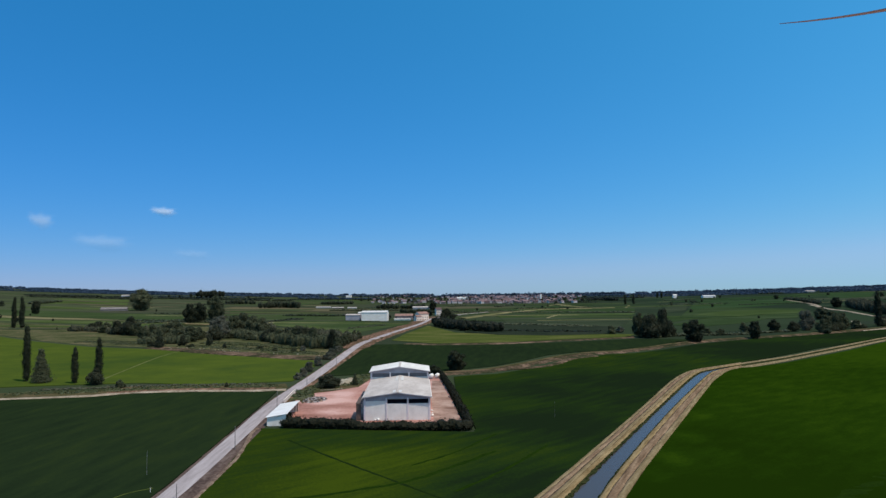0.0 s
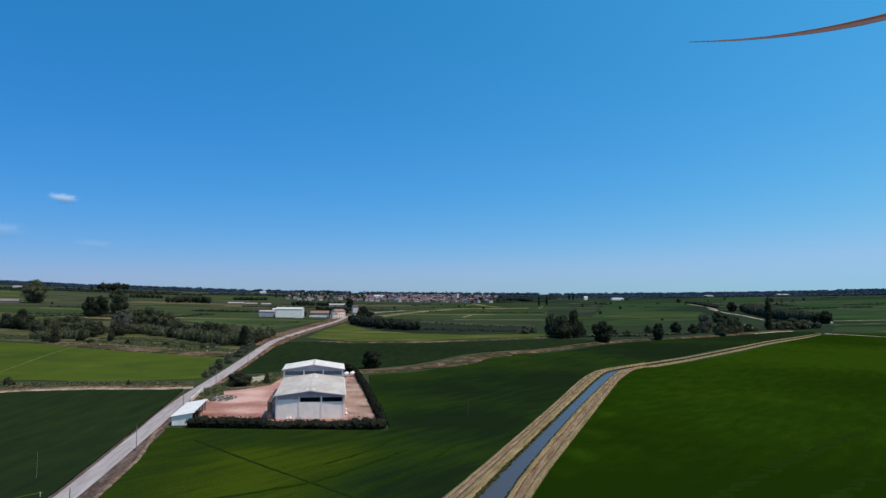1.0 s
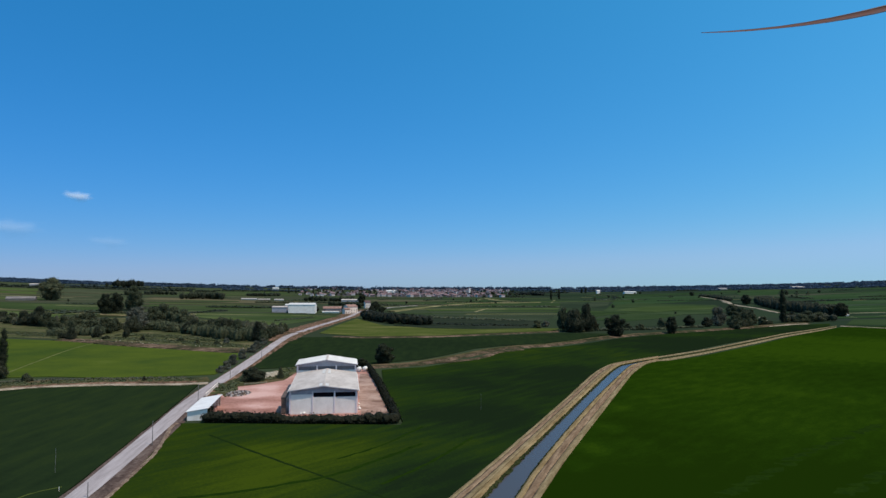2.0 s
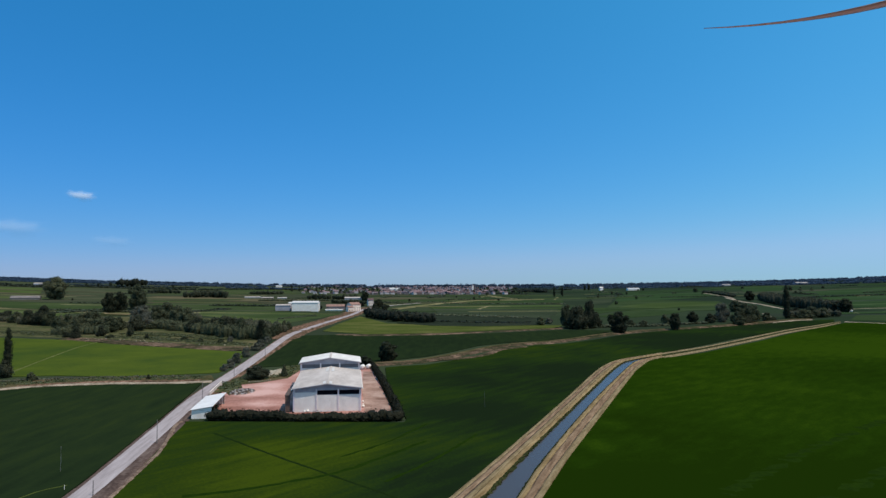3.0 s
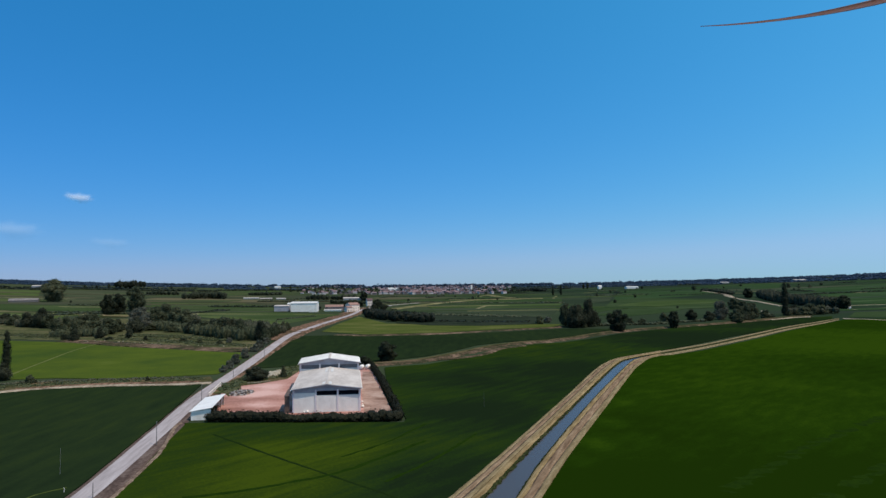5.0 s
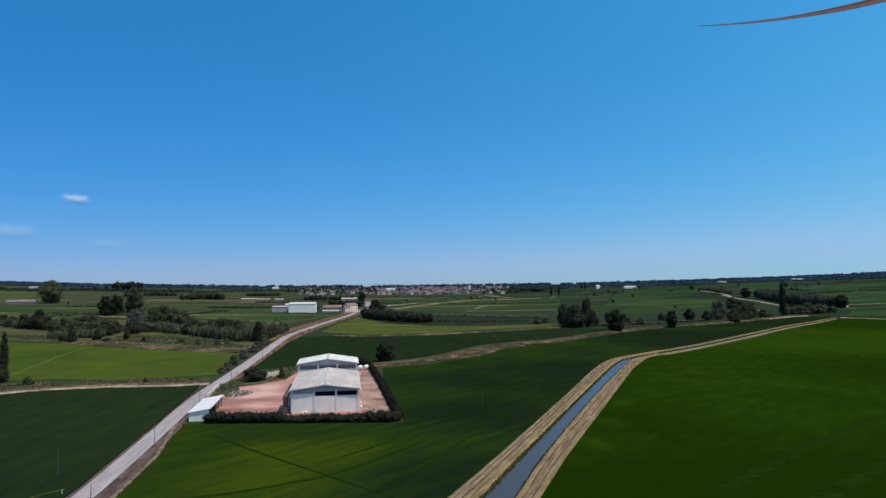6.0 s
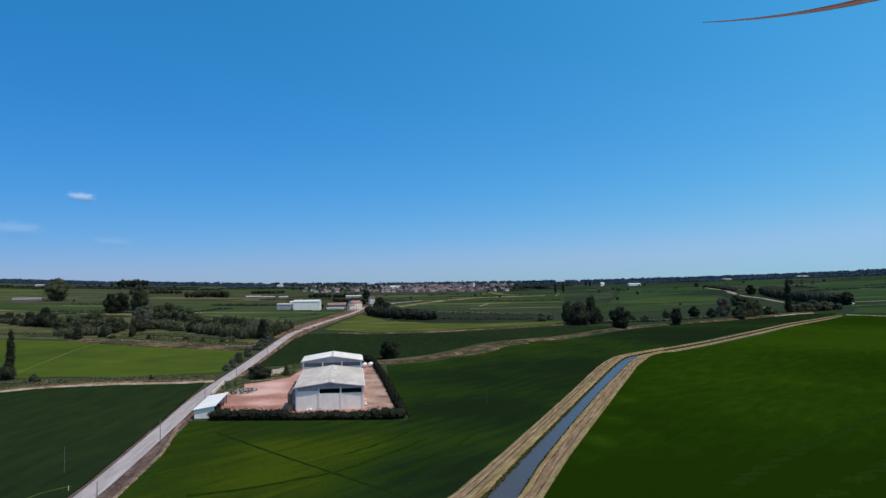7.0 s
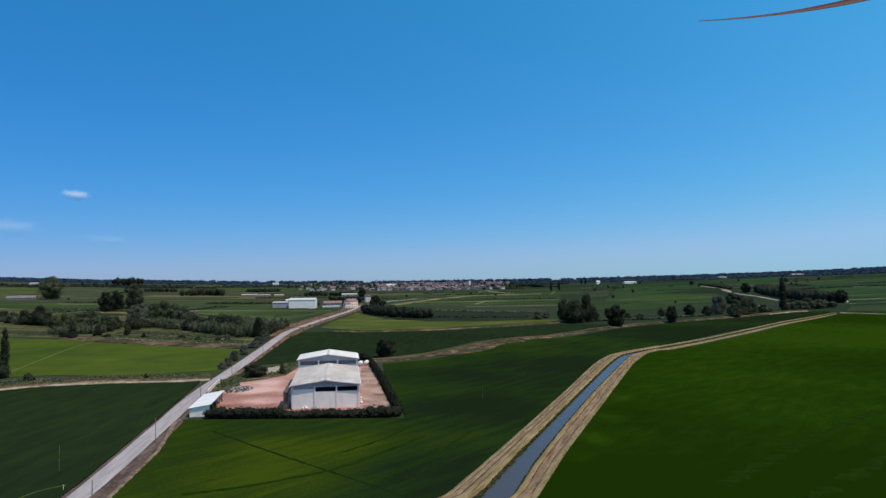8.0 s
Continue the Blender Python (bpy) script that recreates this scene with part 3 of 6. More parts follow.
# ---- canal ----
def between(left, right, profile, step=3.0, ragged=0.0, seed=1):
    """A strip between two lines of as many points; profile: (share of the way across, height)."""
    rnd = random.Random(seed)
    bm = bmesh.new()
    rows = []
    cuts = [max(2, int((Vector(b) - Vector(a)).length / step)) for a, b in zip(left, left[1:])]

    def spread_out(points):
        p = [Vector(q) for q in points]
        p = [p[0] * 2 - p[1]] + p + [p[-1] * 2 - p[-2]]
        out = []
        for i, n in enumerate(cuts, 1):
            for k in range(n + (i == len(cuts))):
                t = k / n
                out.append(0.5 * ((2 * p[i]) + (p[i + 1] - p[i - 1]) * t + (2 * p[i - 1] - 5 * p[i] + 4 * p[i + 1] - p[i + 2]) * t * t + (3 * p[i] - p[i - 1] - 3 * p[i + 1] + p[i + 2]) * t ** 3))
        return out

    for a, b in zip(spread_out(left), spread_out(right)):
        wide = max((b - a).length, 0.1)
        row = []
        for k, (u, h) in enumerate(profile):
            edge = k in (0, len(profile) - 1)
            v = a.lerp(b, u + rnd.uniform(-1, 1) * ragged * (1 if edge else 0.4) / wide)
            row.append(bm.verts.new((v.x, v.y, gz(v.x, v.y) + h + (0 if edge else rnd.uniform(-0.1, 0.1) * ragged))))
        rows.append(row)
    for a, b in zip(rows, rows[1:]):
        for k in range(len(profile) - 1):
            bm.faces.new((a[k], a[k + 1], b[k + 1], b[k]))
    return bm


BANK_LEFT = [(-28.0, -140.0), (-22.5, 0.0), (-6.7, 106.6), (2.1, 129.5), (14.6, 160.0), (43.8, 234.1), (71.2, 305.0), (85.5, 335.3), (95.9, 350.1), (108.2, 362.0), (127.2, 380.7)]
WATER_LEFT = [(-17.0, -140.0), (-15.5, 0.0), (-0.8, 106.4), (8.3, 129.2), (20.1, 159.7), (49.5, 233.6), (78.0, 304.3), (91.6, 334.7), (99.5, 346.0), (109.3, 356.5), (123.6, 370.2)]
WATER_RIGHT = [(-11.5, -140.0), (-11.0, 0.0), (6.9, 106.1), (14.8, 129.0), (25.3, 159.5), (54.0, 233.3), (83.4, 303.9), (97.0, 335.3), (102.4, 343.7), (109.8, 352.5), (122.5, 366.9)]
BANK_RIGHT = [(-7.5, -140.0), (-7.0, 0.0), (11.6, 106.0), (19.7, 128.9), (31.0, 159.2), (60.6, 232.9), (88.9, 303.4), (99.9, 327.1), (105.3, 338.1), (110.6, 347.3), (119.3, 357.3)]
tagged(part("canal_water", between(WATER_LEFT, WATER_RIGHT, [(-0.1, 0.10), (0.5, 0.10), (1.1, 0.10)]), WATER), "still blue-grey water in a narrow irrigation canal", "water", kind="structure")
for k, (a, b, rise) in enumerate(((BANK_LEFT, WATER_LEFT, [(0, 0.0), (0.05, 0.55), (0.5, 0.66), (0.93, 0.50), (1.02, -0.2)]), (WATER_RIGHT, BANK_RIGHT, [(-0.02, -0.2), (0.08, 0.50), (0.5, 0.66), (0.92, 0.55), (1, 0.0)]))):
    tagged(part("canal_bank", between(a, b, rise, ragged=0.15, seed=70 + k), RUT), "dark rutted soil of the canal bank", "bank", kind="structure")
LANES = [
    (BANK_LEFT, WATER_LEFT, [(0.00, 0.3), (0.05, 0.70), (0.13, 0.78), (0.20, 0.62)], SHOULDER, "pale outer shoulder of the canal bank"),
    (BANK_LEFT, WATER_LEFT, [(0.225, 0.60), (0.30, 0.78), (0.42, 0.76), (0.47, 0.60)], LANE, "brown wheel track on the canal bank"),
    (BANK_LEFT, WATER_LEFT, [(0.50, 0.60), (0.56, 0.80), (0.66, 0.80), (0.71, 0.66)], SHOULDER, "pale strip between the wheel tracks"),
    (BANK_LEFT, WATER_LEFT, [(0.725, 0.66), (0.78, 0.82), (0.88, 0.76), (0.96, 0.45)], STRAW, "straw-coloured grassy edge of the canal"),
    (WATER_RIGHT, BANK_RIGHT, [(0.04, 0.45), (0.12, 0.74), (0.24, 0.80), (0.31, 0.62)], STRAW, "straw-coloured grassy edge of the canal"),
    (WATER_RIGHT, BANK_RIGHT, [(0.34, 0.62), (0.40, 0.78), (0.62, 0.78), (0.68, 0.62)], LANE, "brown wheel track on the canal bank"),
    (WATER_RIGHT, BANK_RIGHT, [(0.71, 0.62), (0.78, 0.80), (0.94, 0.72), (1.0, 0.3)], SHOULDER, "pale outer shoulder of the canal bank"),
]
for k, (a, b, profile, mat, words) in enumerate(LANES):
    tagged(part("bank_lane", between(a, b, profile, ragged=0.12, seed=11 + k), mat), words, "bank", kind="structure")
FAR_LEFT = [(126.7, 380.2), (139.4, 392.9), (166.7, 419.2), (201.8, 457.7), (245.2, 506.7), (297.3, 564.1), (350.6, 615.0), (398.1, 656.5)]
FAR_RIGHT = [(118.8, 356.8), (130.0, 366.6), (156.0, 392.6), (188.5, 427.9), (227.5, 470.4), (278.1, 527.8), (332.6, 583.5), (387.5, 639.1)]
for k, (profile, mat) in enumerate((([(0, 0.0), (0.06, 0.45), (0.36, 0.5), (0.42, 0.0)], SHOULDER), ([(0.60, 0.0), (0.64, 0.2), (0.94, 0.2), (1, 0.0)], SHOULDER))):
    tagged(part("canal_bank_far", between(FAR_LEFT, FAR_RIGHT, profile, step=4.0, ragged=0.3, seed=13 + k), mat), "pale dry bank of the narrowing canal", "bank", kind="structure")
tagged(part("canal_reeds", between(FAR_LEFT, FAR_RIGHT, [(0.36, 0.0), (0.42, 0.6), (0.57, 0.55), (0.63, 0.0)], step=3.0, ragged=0.5, seed=15), REED), "dark reeds filling the narrow canal", "reeds", kind="structure")

for k, profile in enumerate(([(-0.05, 0.45), (0.01, 0.62), (0.06, 0.40), (0.10, 0.05)], [(0.93, 0.05), (0.97, 0.30), (1.01, 0.52), (1.05, 0.3)])):
    tagged(part("water_edge_reeds", between(WATER_LEFT[2:], WATER_RIGHT[2:], profile, step=0.9, ragged=(0.45, 0.25)[k], seed=61 + k), REED), "dark ragged reeds at the water's edge", "reeds", kind="structure")

# ---- fields ----
field("rice_field", BANK_RIGHT + [(128.0, 361.3), (151.8, 381.9), (182.9, 415.3), (220.1, 455.2), (270.8, 514.0), (328.6, 576.6), (391.1, 637.9), (700.0, 660.0), (700.0, -140.0)], 0.45, RICE_BRIGHT, "deep saturated green rice field beside the canal")
field("rice_field", BANK_LEFT + [(140.5, 396.0), (170.4, 428.3), (207.6, 470.9), (247.7, 511.9), (295.6, 560.9), (336.0, 598.5), (381.9, 640.8), (408.3, 684.9), (350.0, 663.5), (266.5, 603.6), (198.1, 557.2), (165.9, 530.8), (135.3, 501.6), (104.8, 462.1), (80.1, 436.0), (60.2, 427.0), (39.3, 401.3), (27.7, 374.9), (16.6, 357.0), (4.2, 343.3), (-7.2, 328.5), (-19.6, 323.2), (-27.0, 318.0), (-22.0, 270.0), (-10.5, 200.0), (-11.0, 195.6), (-76.0, 197.0), (-75.2, 196.0), (-69.8, 164.2), (-65.8, 143.0), (-63.4, 129.0), (-60.2, 110.0), (-52.8, 60.0), (-43.8, 0.0), (-37.8, -140.0)], 0.42, RICE_FRONT, "rice field in mixed dark and yellowish green")
field("rice_field", [(-91.0, 319.5), (-94.2, 358.3), (-99.6, 411.0), (-104.6, 459.6), (-104.5, 505.0), (-80.8, 509.7), (-57.5, 496.3), (-2.2, 506.1), (52.3, 530.9), (103.1, 559.8), (130.8, 555.3), (146.8, 552.6), (114.5, 504.7), (87.1, 473.7), (63.5, 450.4), (43.7, 444.7), (23.4, 424.1), (4.8, 386.3), (-8.0, 364.8), (-28.4, 346.5), (-38.0, 335.0), (-66.0, 330.0)], 0.35, RICE_DEEP, "dark green rice field behind the warehouses")
field("meadow", [(-98.7, 548.3), (-99.9, 630.4), (-95.3, 773.4), (-52.6, 646.2), (7.9, 611.4), (61.7, 625.4), (113.5, 615.9), (99.5, 580.9), (55.6, 564.4), (-2.3, 527.8), (-59.9, 517.1)], 0.3, MEADOW_YELLOW, "yellowish green meadow")
field("bright_field", [(-496.9, 594.9), (-328.2, 488.3), (-262.0, 467.1), (-219.7, 438.7), (-172.7, 415.7), (-124.0, 391.9), (-113.0, 390.9), (-103.2, 325.0), (-101.5, 301.8), (-122.2, 294.4), (-144.9, 289.6), (-171.9, 293.4), (-193.7, 288.7), (-260.0, 268.0), (-420.0, 300.0)], 0.3, MEADOW_BRIGHT, "bright light-green rice field")
field("rice_field", [(-420.0, -140.0), (-52.5, -140.0), (-58.5, 0.0), (-64.0, 60.0), (-70.5, 110.0), (-73.2, 129.0), (-75.2, 143.0), (-78.8, 164.2), (-84.2, 196.0), (-92.4, 243.0), (-97.8, 271.5), (-104.5, 268.4), (-133.6, 267.0), (-149.8, 263.4), (-160.5, 258.9), (-169.0, 252.0), (-200.0, 243.5), (-260.0, 224.0), (-420.0, 200.0)], 0.42, RICE_DEEP, "dark green rice field beside the road")
BANK_LINE = [(-34.2, 328.8), (-18.8, 335.1), (-7.6, 345.7), (4.5, 363.5), (19.7, 387.6), (33.4, 412.2), (49.6, 430.2), (72.3, 445.1), (96.5, 470.1), (125.6, 505.8), (155.9, 535.4), (201.6, 566.8), (271.5, 614.9), (357.0, 676.7), (389.0, 692.3)]
tagged(part("grass_bank", ribbon(BANK_LINE, [(-7.5, 0.0), (-5.5, 0.8), (-2.5, 1.3), (-0.2, 1.0)], step=3.0, ragged=1.2, seed=20), SCRUB), "rough grassy top of the bank between fields", "bank", kind="structure")
tagged(part("earth_bank", ribbon(BANK_LINE, [(-1.4, 0.6), (0.2, 1.0), (2.4, 0.6), (4.2, 0.0)], step=3.0, ragged=1.1, seed=21), BANK_MIX), "reddish bare earth side of the bank between fields", "bank", kind="structure")
field("sedge_bed", [(-44.0, 650.0), (-10.7, 613.0), (35.4, 602.0), (89.0, 618.0), (115.0, 730.0), (79.0, 769.0), (-4.0, 800.0), (-9.0, 702.0)], 0.5, SEDGE, "dark rough sedge between the meadow and the fields", "meadow")
tagged(part("earth_bank", ribbon([(-9.0, 343.5), (5.7, 352.4), (14.9, 357.5), (23.0, 367.0), (30.0, 383.0), (37.1, 399.0), (52.8, 415.5)], [(-3.5, 0.3), (-1.5, 0.85), (1.0, 0.8), (2.2, 0.3)], step=2.5, ragged=0.9, seed=79), BANK_MIX), "reddish bare earth foot of the bank", "bank", kind="structure")
tagged(part("earth_strip", ribbon([(-81.2, 512.3), (-58.6, 506.5), (-37.3, 511.2), (-2.3, 517.8), (54.0, 548.7), (106.8, 579.6)], [(-5.5, 0.0), (-3.5, 0.5), (2.5, 0.5), (4.5, 0.0)], step=5.0, ragged=1.6, seed=22), BANK_MIX), "pale earth strip between two fields", "bank", kind="structure")
tagged(part("earth_bank_left", ribbon([(-271.4, 476.7), (-250.3, 467.7), (-227.9, 454.8), (-196.8, 437.8), (-169.5, 425.6), (-141.9, 408.9), (-114.5, 404.0)], [(-9.0, 0.0), (-6.0, 1.0), (0.0, 0.9), (7.0, 0.4), (8.0, 0.0)], step=3.0, ragged=1.7, seed=23), BANK_MIX), "pinkish bare earth bank above the bright field", "bank", kind="structure")
tagged(part("field_path", ribbon([(-196.4, 302.2), (-204.4, 329.5), (-215.4, 367.5), (-227.5, 412.0), (-234.8, 451.8)], [(-0.7, 0.2), (-0.5, 0.36), (0.5, 0.36), (0.7, 0.2)], ragged=0.3, seed=24), PATH), "light trodden path across the bright field", "path", kind="structure")

# ---- foliage ----
def leaf_cloud(name, lobes, leaves, size, seed, mat, core=0.72, upward=0.25):
    """Foliage: small folded leaf clumps spread over and in a group of lobes, round a dark inner mass. One mesh."""
    rng = np.random.default_rng(seed)
    lobes = np.array(lobes, float)
    area = (lobes[:, 3] * lobes[:, 4] * lobes[:, 5]) ** (2 / 3)
    pick = rng.choice(len(lobes), leaves, p=area / area.sum())
    d = rng.normal(size=(leaves, 3))
    d /= np.linalg.norm(d, axis=1)[:, None]
    r = rng.uniform(0.5, 1.0, leaves) ** 0.7 * np.where(rng.random(leaves) < 0.22, rng.uniform(1.0, 1.42, leaves), 1.0)
    c = lobes[pick, :3] + d * lobes[pick, 3:] * r[:, None]
    nrm = d + rng.normal(scale=0.85, size=(leaves, 3)) + np.array([0, 0, upward])
    nrm /= np.linalg.norm(nrm, axis=1)[:, None]
    a = np.cross(nrm, rng.normal(size=(leaves, 3)))
    a /= np.linalg.norm(a, axis=1)[:, None]
    b = np.cross(nrm, a)
    s = size * rng.uniform(0.55, 1.3, (leaves, 1))
    verts = np.stack([c - a * s, c - b * s * 0.7 + nrm * s * 0.15, c + a * s, c + b * s * 0.7 + nrm * s * 0.15], 1).reshape(-1, 3)
    verts[:, 2] = np.maximum(verts[:, 2], 0.02)
    faces = [(4 * i, 4 * i + 1, 4 * i + 2, 4 * i + 3) for i in range(leaves)]
    verts = verts.tolist()
    if core:
        for lobe in lobes:
            bm = bmesh.new()
            bmesh.ops.create_icosphere(bm, subdivisions=2 if leaves > 40 * len(lobes) else 1, radius=1)
            base = len(verts)
            for v in bm.verts:
                k = core * (1 + 0.35 * noise.noise(v.co * 2.3 + Vector((seed, lobe[0], lobe[1]))))
                verts.append((lobe[0] + v.co.x * lobe[3] * k, lobe[1] + v.co.y * lobe[4] * k, max(0.02, lobe[2] + v.co.z * lobe[5] * k)))
            faces += [tuple(base + v.index for v in f.verts) for f in bm.faces]
            bm.free()
    me = bpy.data.meshes.new(name)
    me.from_pydata(verts, [], faces)
    me.materials.append(mat)
    return me


def trunk_mesh(h, r, limbs, seed):
    rnd = random.Random(seed)
    bm = bmesh.new()
    bend = Vector((rnd.uniform(-0.3, 0.3), rnd.uniform(-0.3, 0.3), 0))
    p = Vector((0, 0, -0.3))
    for k in range(4):
        q = Vector((0, 0, h * (k + 1) / 4)) + bend * (k / 4)
        tube(bm, p, q, r * (1 - 0.2 * k) * (1.35 if k == 0 else 1), r * (1 - 0.2 * (k + 1)), 8)
        p = q
    for i in range(limbs):
        a = 2 * math.pi * i / limbs + rnd.uniform(-0.4, 0.4)
        z = h * rnd.uniform(0.45, 0.9)
        tube(bm, (bend.x * z / h, bend.y * z / h, z), (h * 0.45 * math.cos(a), h * 0.45 * math.sin(a), z + h * rnd.uniform(0.3, 0.55)), r * 0.4, r * 0.1, 6)
    return mesh_of("trunk", bm, BARK)


def tree_meshes(kind, seed, leaves, mat):
    """Trunk and crown of a tree 10 m high and 10 m wide; scaled to each tree's size."""
    rnd = random.Random(seed)
    lobes = []
    if kind == "round":
        lobes.append((0, 0, 5.2, 3.3, 3.3, 3.6))
        for i in range(17):
            a = 2 * math.pi * i / 17 * 3 + rnd.uniform(-0.3, 0.3)
            z = rnd.uniform(2.4, 7.4)
            k = rnd.uniform(2.3, 3.9) * math.sqrt(max(0.2, 1 - ((z - 5.2) / 4.6) ** 2))
            r = rnd.uniform(0.8, 1.6)
            lobes.append((k * math.cos(a), k * math.sin(a), z, r, r, r * rnd.uniform(0.8, 1.2)))
        for i in range(4):
            lobes.append((rnd.uniform(-1.3, 1.3), rnd.uniform(-1.3, 1.3), rnd.uniform(7.7, 8.8), rnd.uniform(1.1, 1.6), rnd.uniform(1.1, 1.9), rnd.uniform(1.0, 1.5)))
        for i in range(4):
            a = 1.57 * i + rnd.uniform(-0.4, 0.4)
            lobes.append((1.7 * math.cos(a), 1.7 * math.sin(a), 2.2, 2.1, 2.1, 2.0))
        stem, size = 4.5, 0.22
    elif kind == "column":
        for i in range(11):
            z = 1.0 + i * 0.82
            w = 4.6 * math.sin(math.pi * min(1, (z + 1.2) / 11.2)) ** 0.45
            lobes.append((rnd.uniform(-0.7, 0.7), rnd.uniform(-0.7, 0.7), z, w * rnd.uniform(0.75, 1.0), w * rnd.uniform(0.75, 1.0), 0.95))
        stem, size = 2.0, 0.22
    elif kind == "cone":
        for i in range(9):
            z = 0.9 + i * 0.95
            w = 4.8 * (1 - z / 10.5) + 0.3
            lobes.append((rnd.uniform(-0.4, 0.4), rnd.uniform(-0.4, 0.4), z, w, w, 0.85))
        stem, size = 2.0, 0.24
    else:
        for i in range(18):
            a = 2.4 * i + rnd.uniform(-0.5, 0.5)
            k = rnd.uniform(0.3, 3.4)
            top = rnd.uniform(4.2, 9.6) * (1 - 0.045 * k * k)
            r = rnd.uniform(0.8, 1.7)
            lobes.append((k * math.cos(a), k * math.sin(a), top - r, r, r, r * rnd.uniform(0.9, 1.5)))
        lobes.append((0, 0, 2.6, 3.6, 3.6, 2.6))
        stem, size = 3.0, 0.24
    return trunk_mesh(stem, 0.28 if kind != "round" else 0.34, 5, seed), leaf_cloud("crown", lobes, leaves, size, seed, mat)


TREES = {
    "round_dark": [tree_meshes("round", 30 + i,9000, LEAF_DARK) for i in range(3)],
    "round_mid": [tree_meshes("round", 40 + i,9000, LEAF_MID) for i in range(3)],
    "round_grey": [tree_meshes("round", 50 + i,9000, LEAF_GREY) for i in range(2)],
    "column": [tree_meshes("column", 60 + i, 4400, LEAF_DARK) for i in range(3)],
    "cone": [tree_meshes("cone", 70, 5600, LEAF_MID)],
    "bush_dark": [tree_meshes("bush", 80 + i, 7000, LEAF_OLIVE) for i in range(3)],
    "bush_mid": [tree_meshes("bush", 90 + i, 7000, LEAF_MID) for i in range(3)],
    "bush_grey": [tree_meshes("bush", 100 + i, 7000, LEAF_GREY) for i in range(2)],
    "far": [tree_meshes("round", 110 + i, 520, LEAF_DARK) for i in range(3)] + [tree_meshes("bush", 114, 520, LEAF_MID)],
}
place = random.Random(7)


def plant(kind, spot, label, category="tree", group="", name="tree"):
    """spot: x, y, height, width."""
    x, y, h, w = spot
    h, w = h * 1.06, w * 1.14
    stem, crown = place.choice(TREES[kind])
    at = pose(x, y, gz(x, y), 0, 0, place.uniform(0, 360)) @ Matrix.Diagonal((w / 10, w / 10, h / 10, 1))
    ob = thing(name, label, category, group, at=at)
    part("trunk", stem, BARK, ob)
    part("crown", crown, None, ob)
    return ob


# trees that stand alone
plant("round_dark", (-28.0, 343.0, 10.2, 10.4), "dark round broadleaf tree on the earth bank")
plant("round_dark", (141.0, 524.0, 16.6, 15.8), "dark broadleaf tree at the field edge")
plant("bush_dark", (-78.8, 282.5, 6.1, 12.0), "dark spreading bush beside the gravel yard", "bush", name="bush")
plant("cone", (-68.9, 290.1, 5.4, 3.2), "small upright tree beside the stone heap")
plant("round_dark", (-38.2, 331.4, 4.2, 6.8), "dark tree behind the warehouses")
plant("bush_dark", (-34.3, 324.6, 3.0, 3.4), "dark shrub behind the warehouses", "bush", name="bush")
plant("round_mid", (-696.7, 1189.5, 38.8, 43.0), "large broadleaf tree beside a low barn")
plant("round_dark", (-411.3, 817.6, 24.5, 18.3), "dark broadleaf tree beside the pond", group="trees by the farm ditch")
plant("round_dark", (-409.9, 842.1, 25.2, 17.4), "dark broadleaf tree beside the pond", group="trees by the farm ditch")
plant("round_mid", (-412.5, 896.3, 33.8, 26.2), "tall broadleaf tree above the scrub")
plant("column", (370.5, 706.5, 33.8, 8.0), "tall dark columnar poplar")
plant("column", (-230.9, 296.5, 25.5, 4.3), "tall dark columnar cypress beside the farm track", group="cypresses by the track")
plant("cone", (-220.2, 292.4, 16.6, 8.6), "broad conical conifer beside the farm track")
plant("column", (-202.2, 290.9, 16.1, 3.8), "dark columnar cypress beside the farm track", group="cypresses by the track")
plant("column", (-189.3, 289.2, 20.2, 4.0), "tall columnar cypress beside the farm track", group="cypresses by the track")
plant("bush_dark", (-190.0, 288.1, 8.1, 8.9), "dark bush under the cypresses", "bush", name="bush")
plant("bush_mid", (-171.7, 277.8, 4.0, 4.8), "small bush beside the farm track", "bush", name="bush")
plant("column", (-545.0, 690.6, 33.1, 7.1), "dark columnar poplar beyond the bright field", group="far poplars")
plant("column", (-553.6, 689.4, 33.0, 6.5), "dark columnar poplar beyond the bright field", group="far poplars")
plant("round_dark", (-745.4, 973.4, 20.8, 13.4), "dark broadleaf tree in the far meadow")

# ---- warehouses ----
def corrugated(x0, x1, z0, z1, y, folds):
    """A folded sheet with thickness: one mesh."""
    bm = bmesh.new()
    front = []
    for k in range(folds * 2 + 1):
        x = x0 + (x1 - x0) * k / (folds * 2)
        front.append((x, y - (0.012 if (k // 2) % 2 else 0.0)))
    rows = [[bm.verts.new((x, yy, z)) for x, yy in front] for z in (z0, z1)]
    back = [[bm.verts.new((x, y + 0.08, z)) for x in (x0, x1)] for z in (z0, z1)]
    for i in range(len(front) - 1):
        bm.faces.new((rows[0][i], rows[0][i + 1], rows[1][i + 1], rows[1][i]))
    bm.faces.new((back[0][1], back[0][0], back[1][0], back[1][1]))
    bm.faces.new((back[0][0], rows[0][0], rows[1][0], back[1][0]))
    bm.faces.new((rows[0][-1], back[0][1], back[1][1], rows[1][-1]))
    bm.faces.new(rows[0][::-1] + back[0])
    bm.faces.new(rows[1] + back[1][::-1])
    bmesh.ops.recalc_face_normals(bm, faces=bm.faces[:])
    return bm


